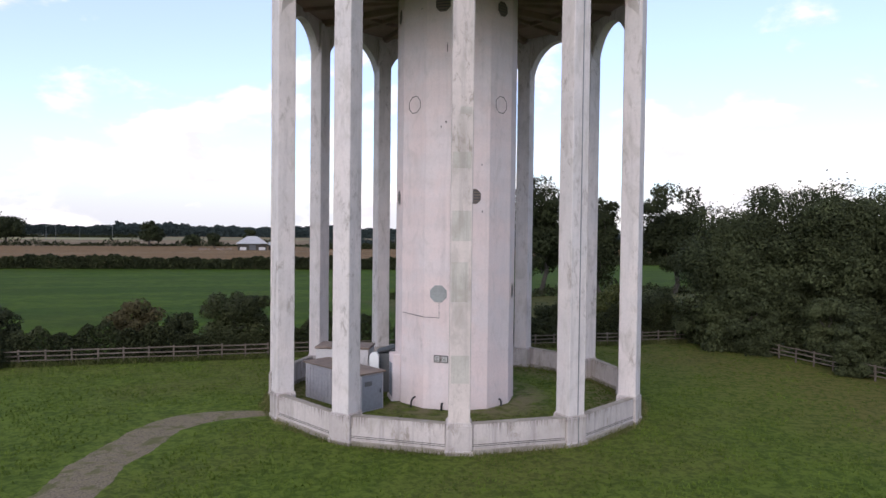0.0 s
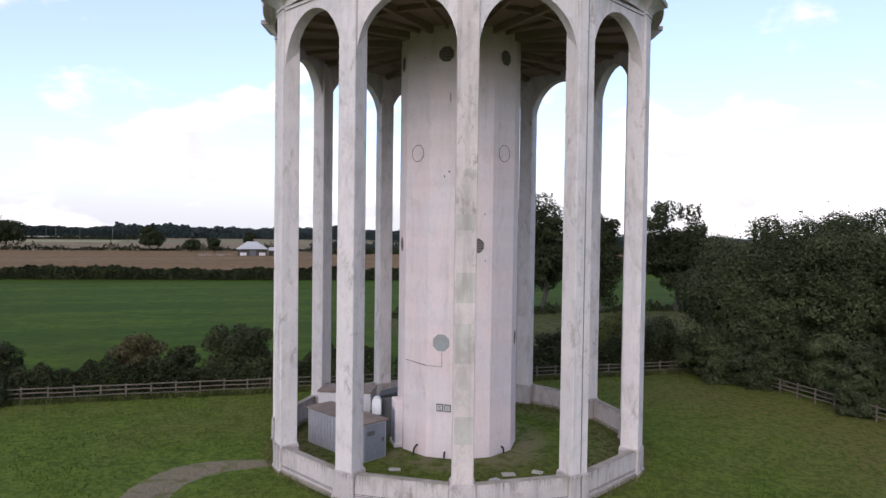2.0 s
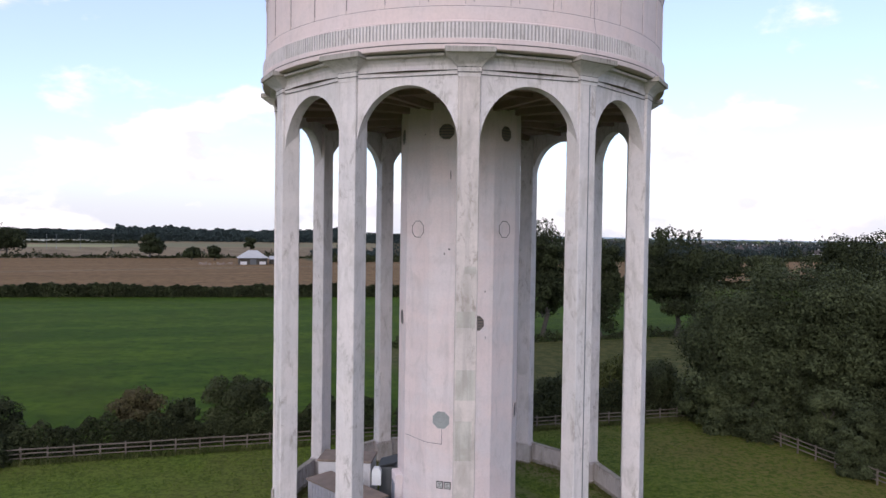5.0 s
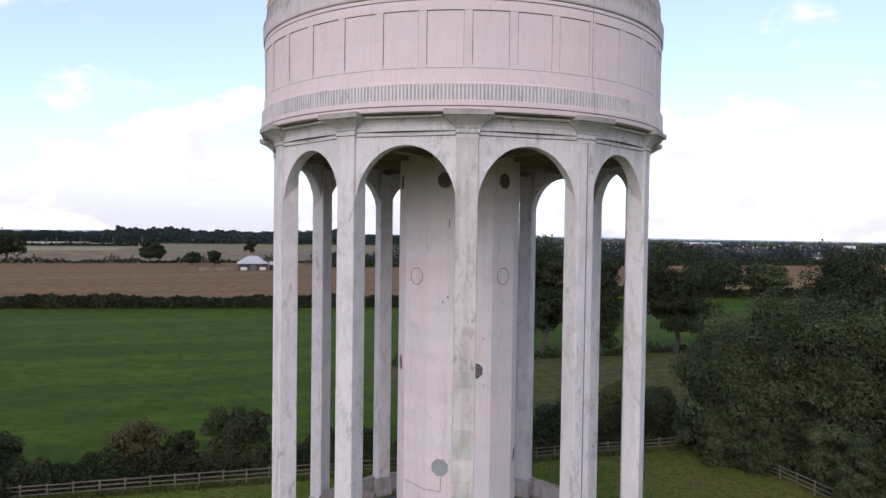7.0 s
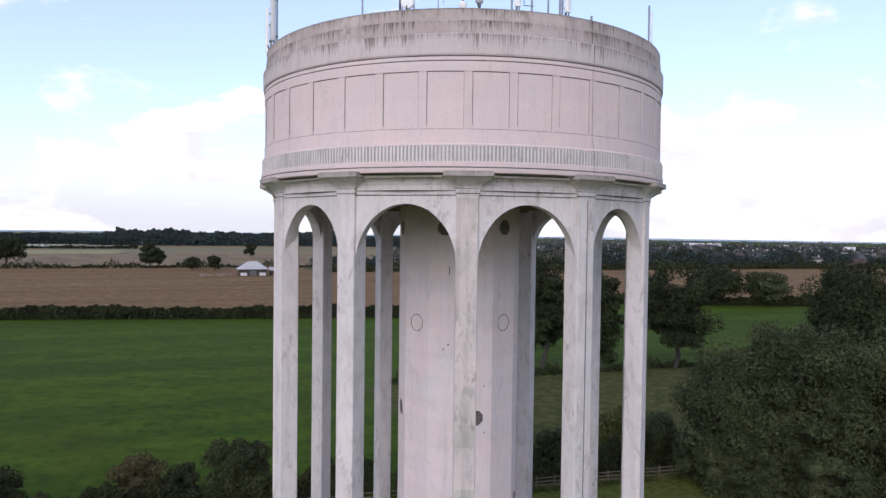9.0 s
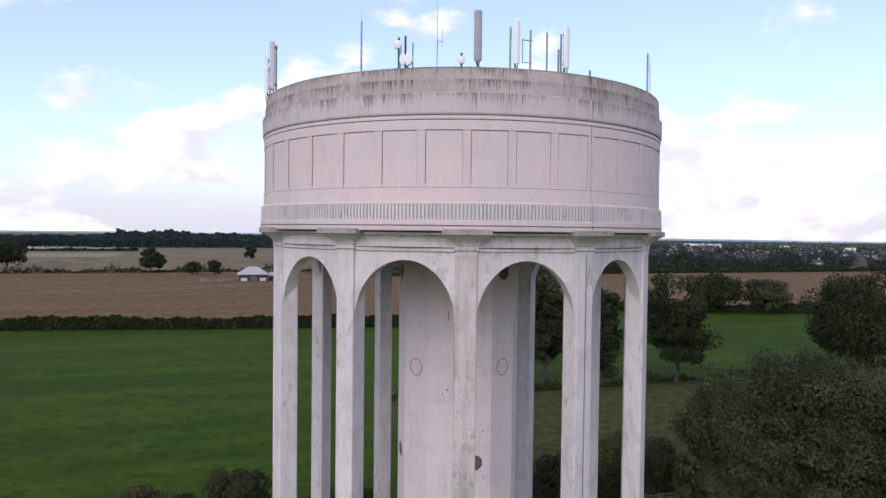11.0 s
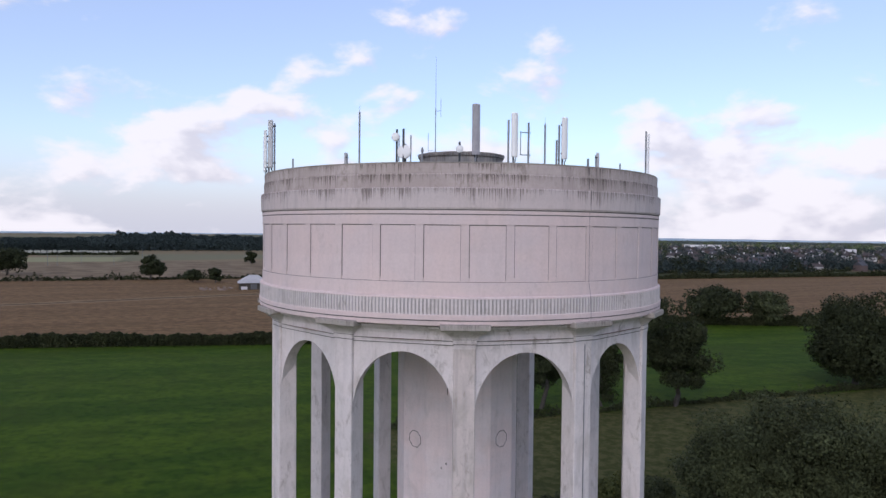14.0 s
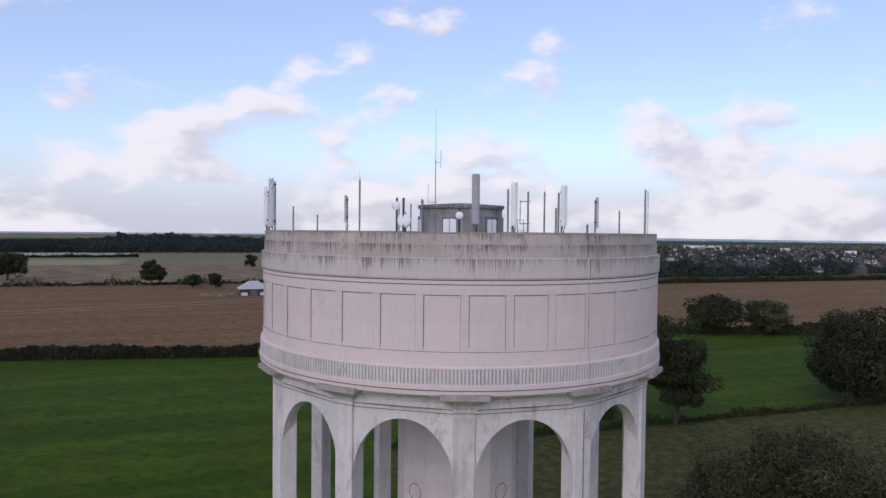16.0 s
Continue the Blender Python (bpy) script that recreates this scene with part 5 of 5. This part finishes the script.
# pale sheds catching the light behind the town
for i, (az, dist, w) in enumerate(((17.3, 1750, 34), (18.6, 1800, 42), (27.4, 1350, 15), (23.4, 1500, 14))):
    x, y = dist * math.sin(radians(az)), lay(dist * math.cos(radians(az)) - 42)
    sh = thing("warehouse", pose(x, y, fall(x, y), 0, 0, -az), "long white warehouse behind the far town", "warehouse", "far warehouses")
    part("wall", boxed(-w / 2, w / 2, -9, 9, -1, 6.5), M_WHITE, sh)
    bm = bmesh.new()
    loft(bm, [[(q, -9.4, 6.4), (q, 9.4, 6.4), (q, 0, 9.0)] for q in (-w / 2 - 0.4, w / 2 + 0.4)])
    part("roof", bm, M_RENDERED, sh)
# slender floodlight masts across the far field
for px, py in ((-318, 468), (-295, 492), (-289, 494), (-276, 503), (-255, 510), (-236, 516)):
    py = lay(py)
    ms = thing("floodlight_mast", pose(px, py, fall(px, py)), "slender pale steel mast in the far field", "mast", "far masts")
    part("pole", rod(bmesh.new(), (0, 0, -0.2), (0, 0, 10.5), 0.13, 0.09), M_GALV, ms)
    part("lamp_head", boxed(-0.5, 0.5, -0.15, 0.15, 10.4, 10.7), M_GALV, ms)


def clumps(name, count, d0, d1, a0, a1, h, leaf, per, mat, seed, label, vmin=430):
    """Scattered far trees as one mass."""
    rs = np.random.RandomState(seed)
    out = []
    while len(out) < count:
        dist, ang = d0 + (d1 - d0) * rs.rand() ** 1.3, radians(rs.uniform(a0, a1))
        x, y = dist * math.sin(ang), dist * math.cos(ang) - 42
        if -x * SU + y * CU < vmin:
            continue
        y = lay(y)
        hh = h * rs.uniform(0.5, 1.2)
        e = rs.normal(size=(per, 3))
        e /= np.linalg.norm(e, axis=1)[:, None]
        out.append(np.array([x, y, hh * 0.52 + fall(x, y)]) + e * rs.uniform(0.6, 1, (per, 1)) * np.array([hh * 0.55, hh * 0.55, hh * 0.5]))
    return tagged(new(name, leaf_mesh(name, np.concatenate(out), leaf, mat, rs)), label, "trees", "", "stuff")


clumps("town_trees", 1150, 430, 1900, 3, 34, 8.5, 0.9, 60, M_FAR, 51, "dark garden trees among the far houses", 380)
clumps("town_trees", 26, 440, 640, 4, 33, 12, 0.55, 420, M_LEAF_OAK, 54, "tall dark trees along the near edge of the town", 372)
clumps("town_trees", 120, 900, 1900, 3, 34, 9, 1.2, 50, M_LEAF, 53, "mid-green garden trees among the far houses")
# haze and brightness of these far trees sit in their leaf colours
clumps("town_trees", 260, 1700, 3800, 3, 34, 13, 2.2, 36, M_FARPALE, 55, "trees beyond the far town with pale haze painted in")
clumps("town_trees", 170, 1700, 3300, 3, 34, 12, 2.2, 36, M_FARLIGHT, 52, "pale green trees beyond the far town, brightness painted in")
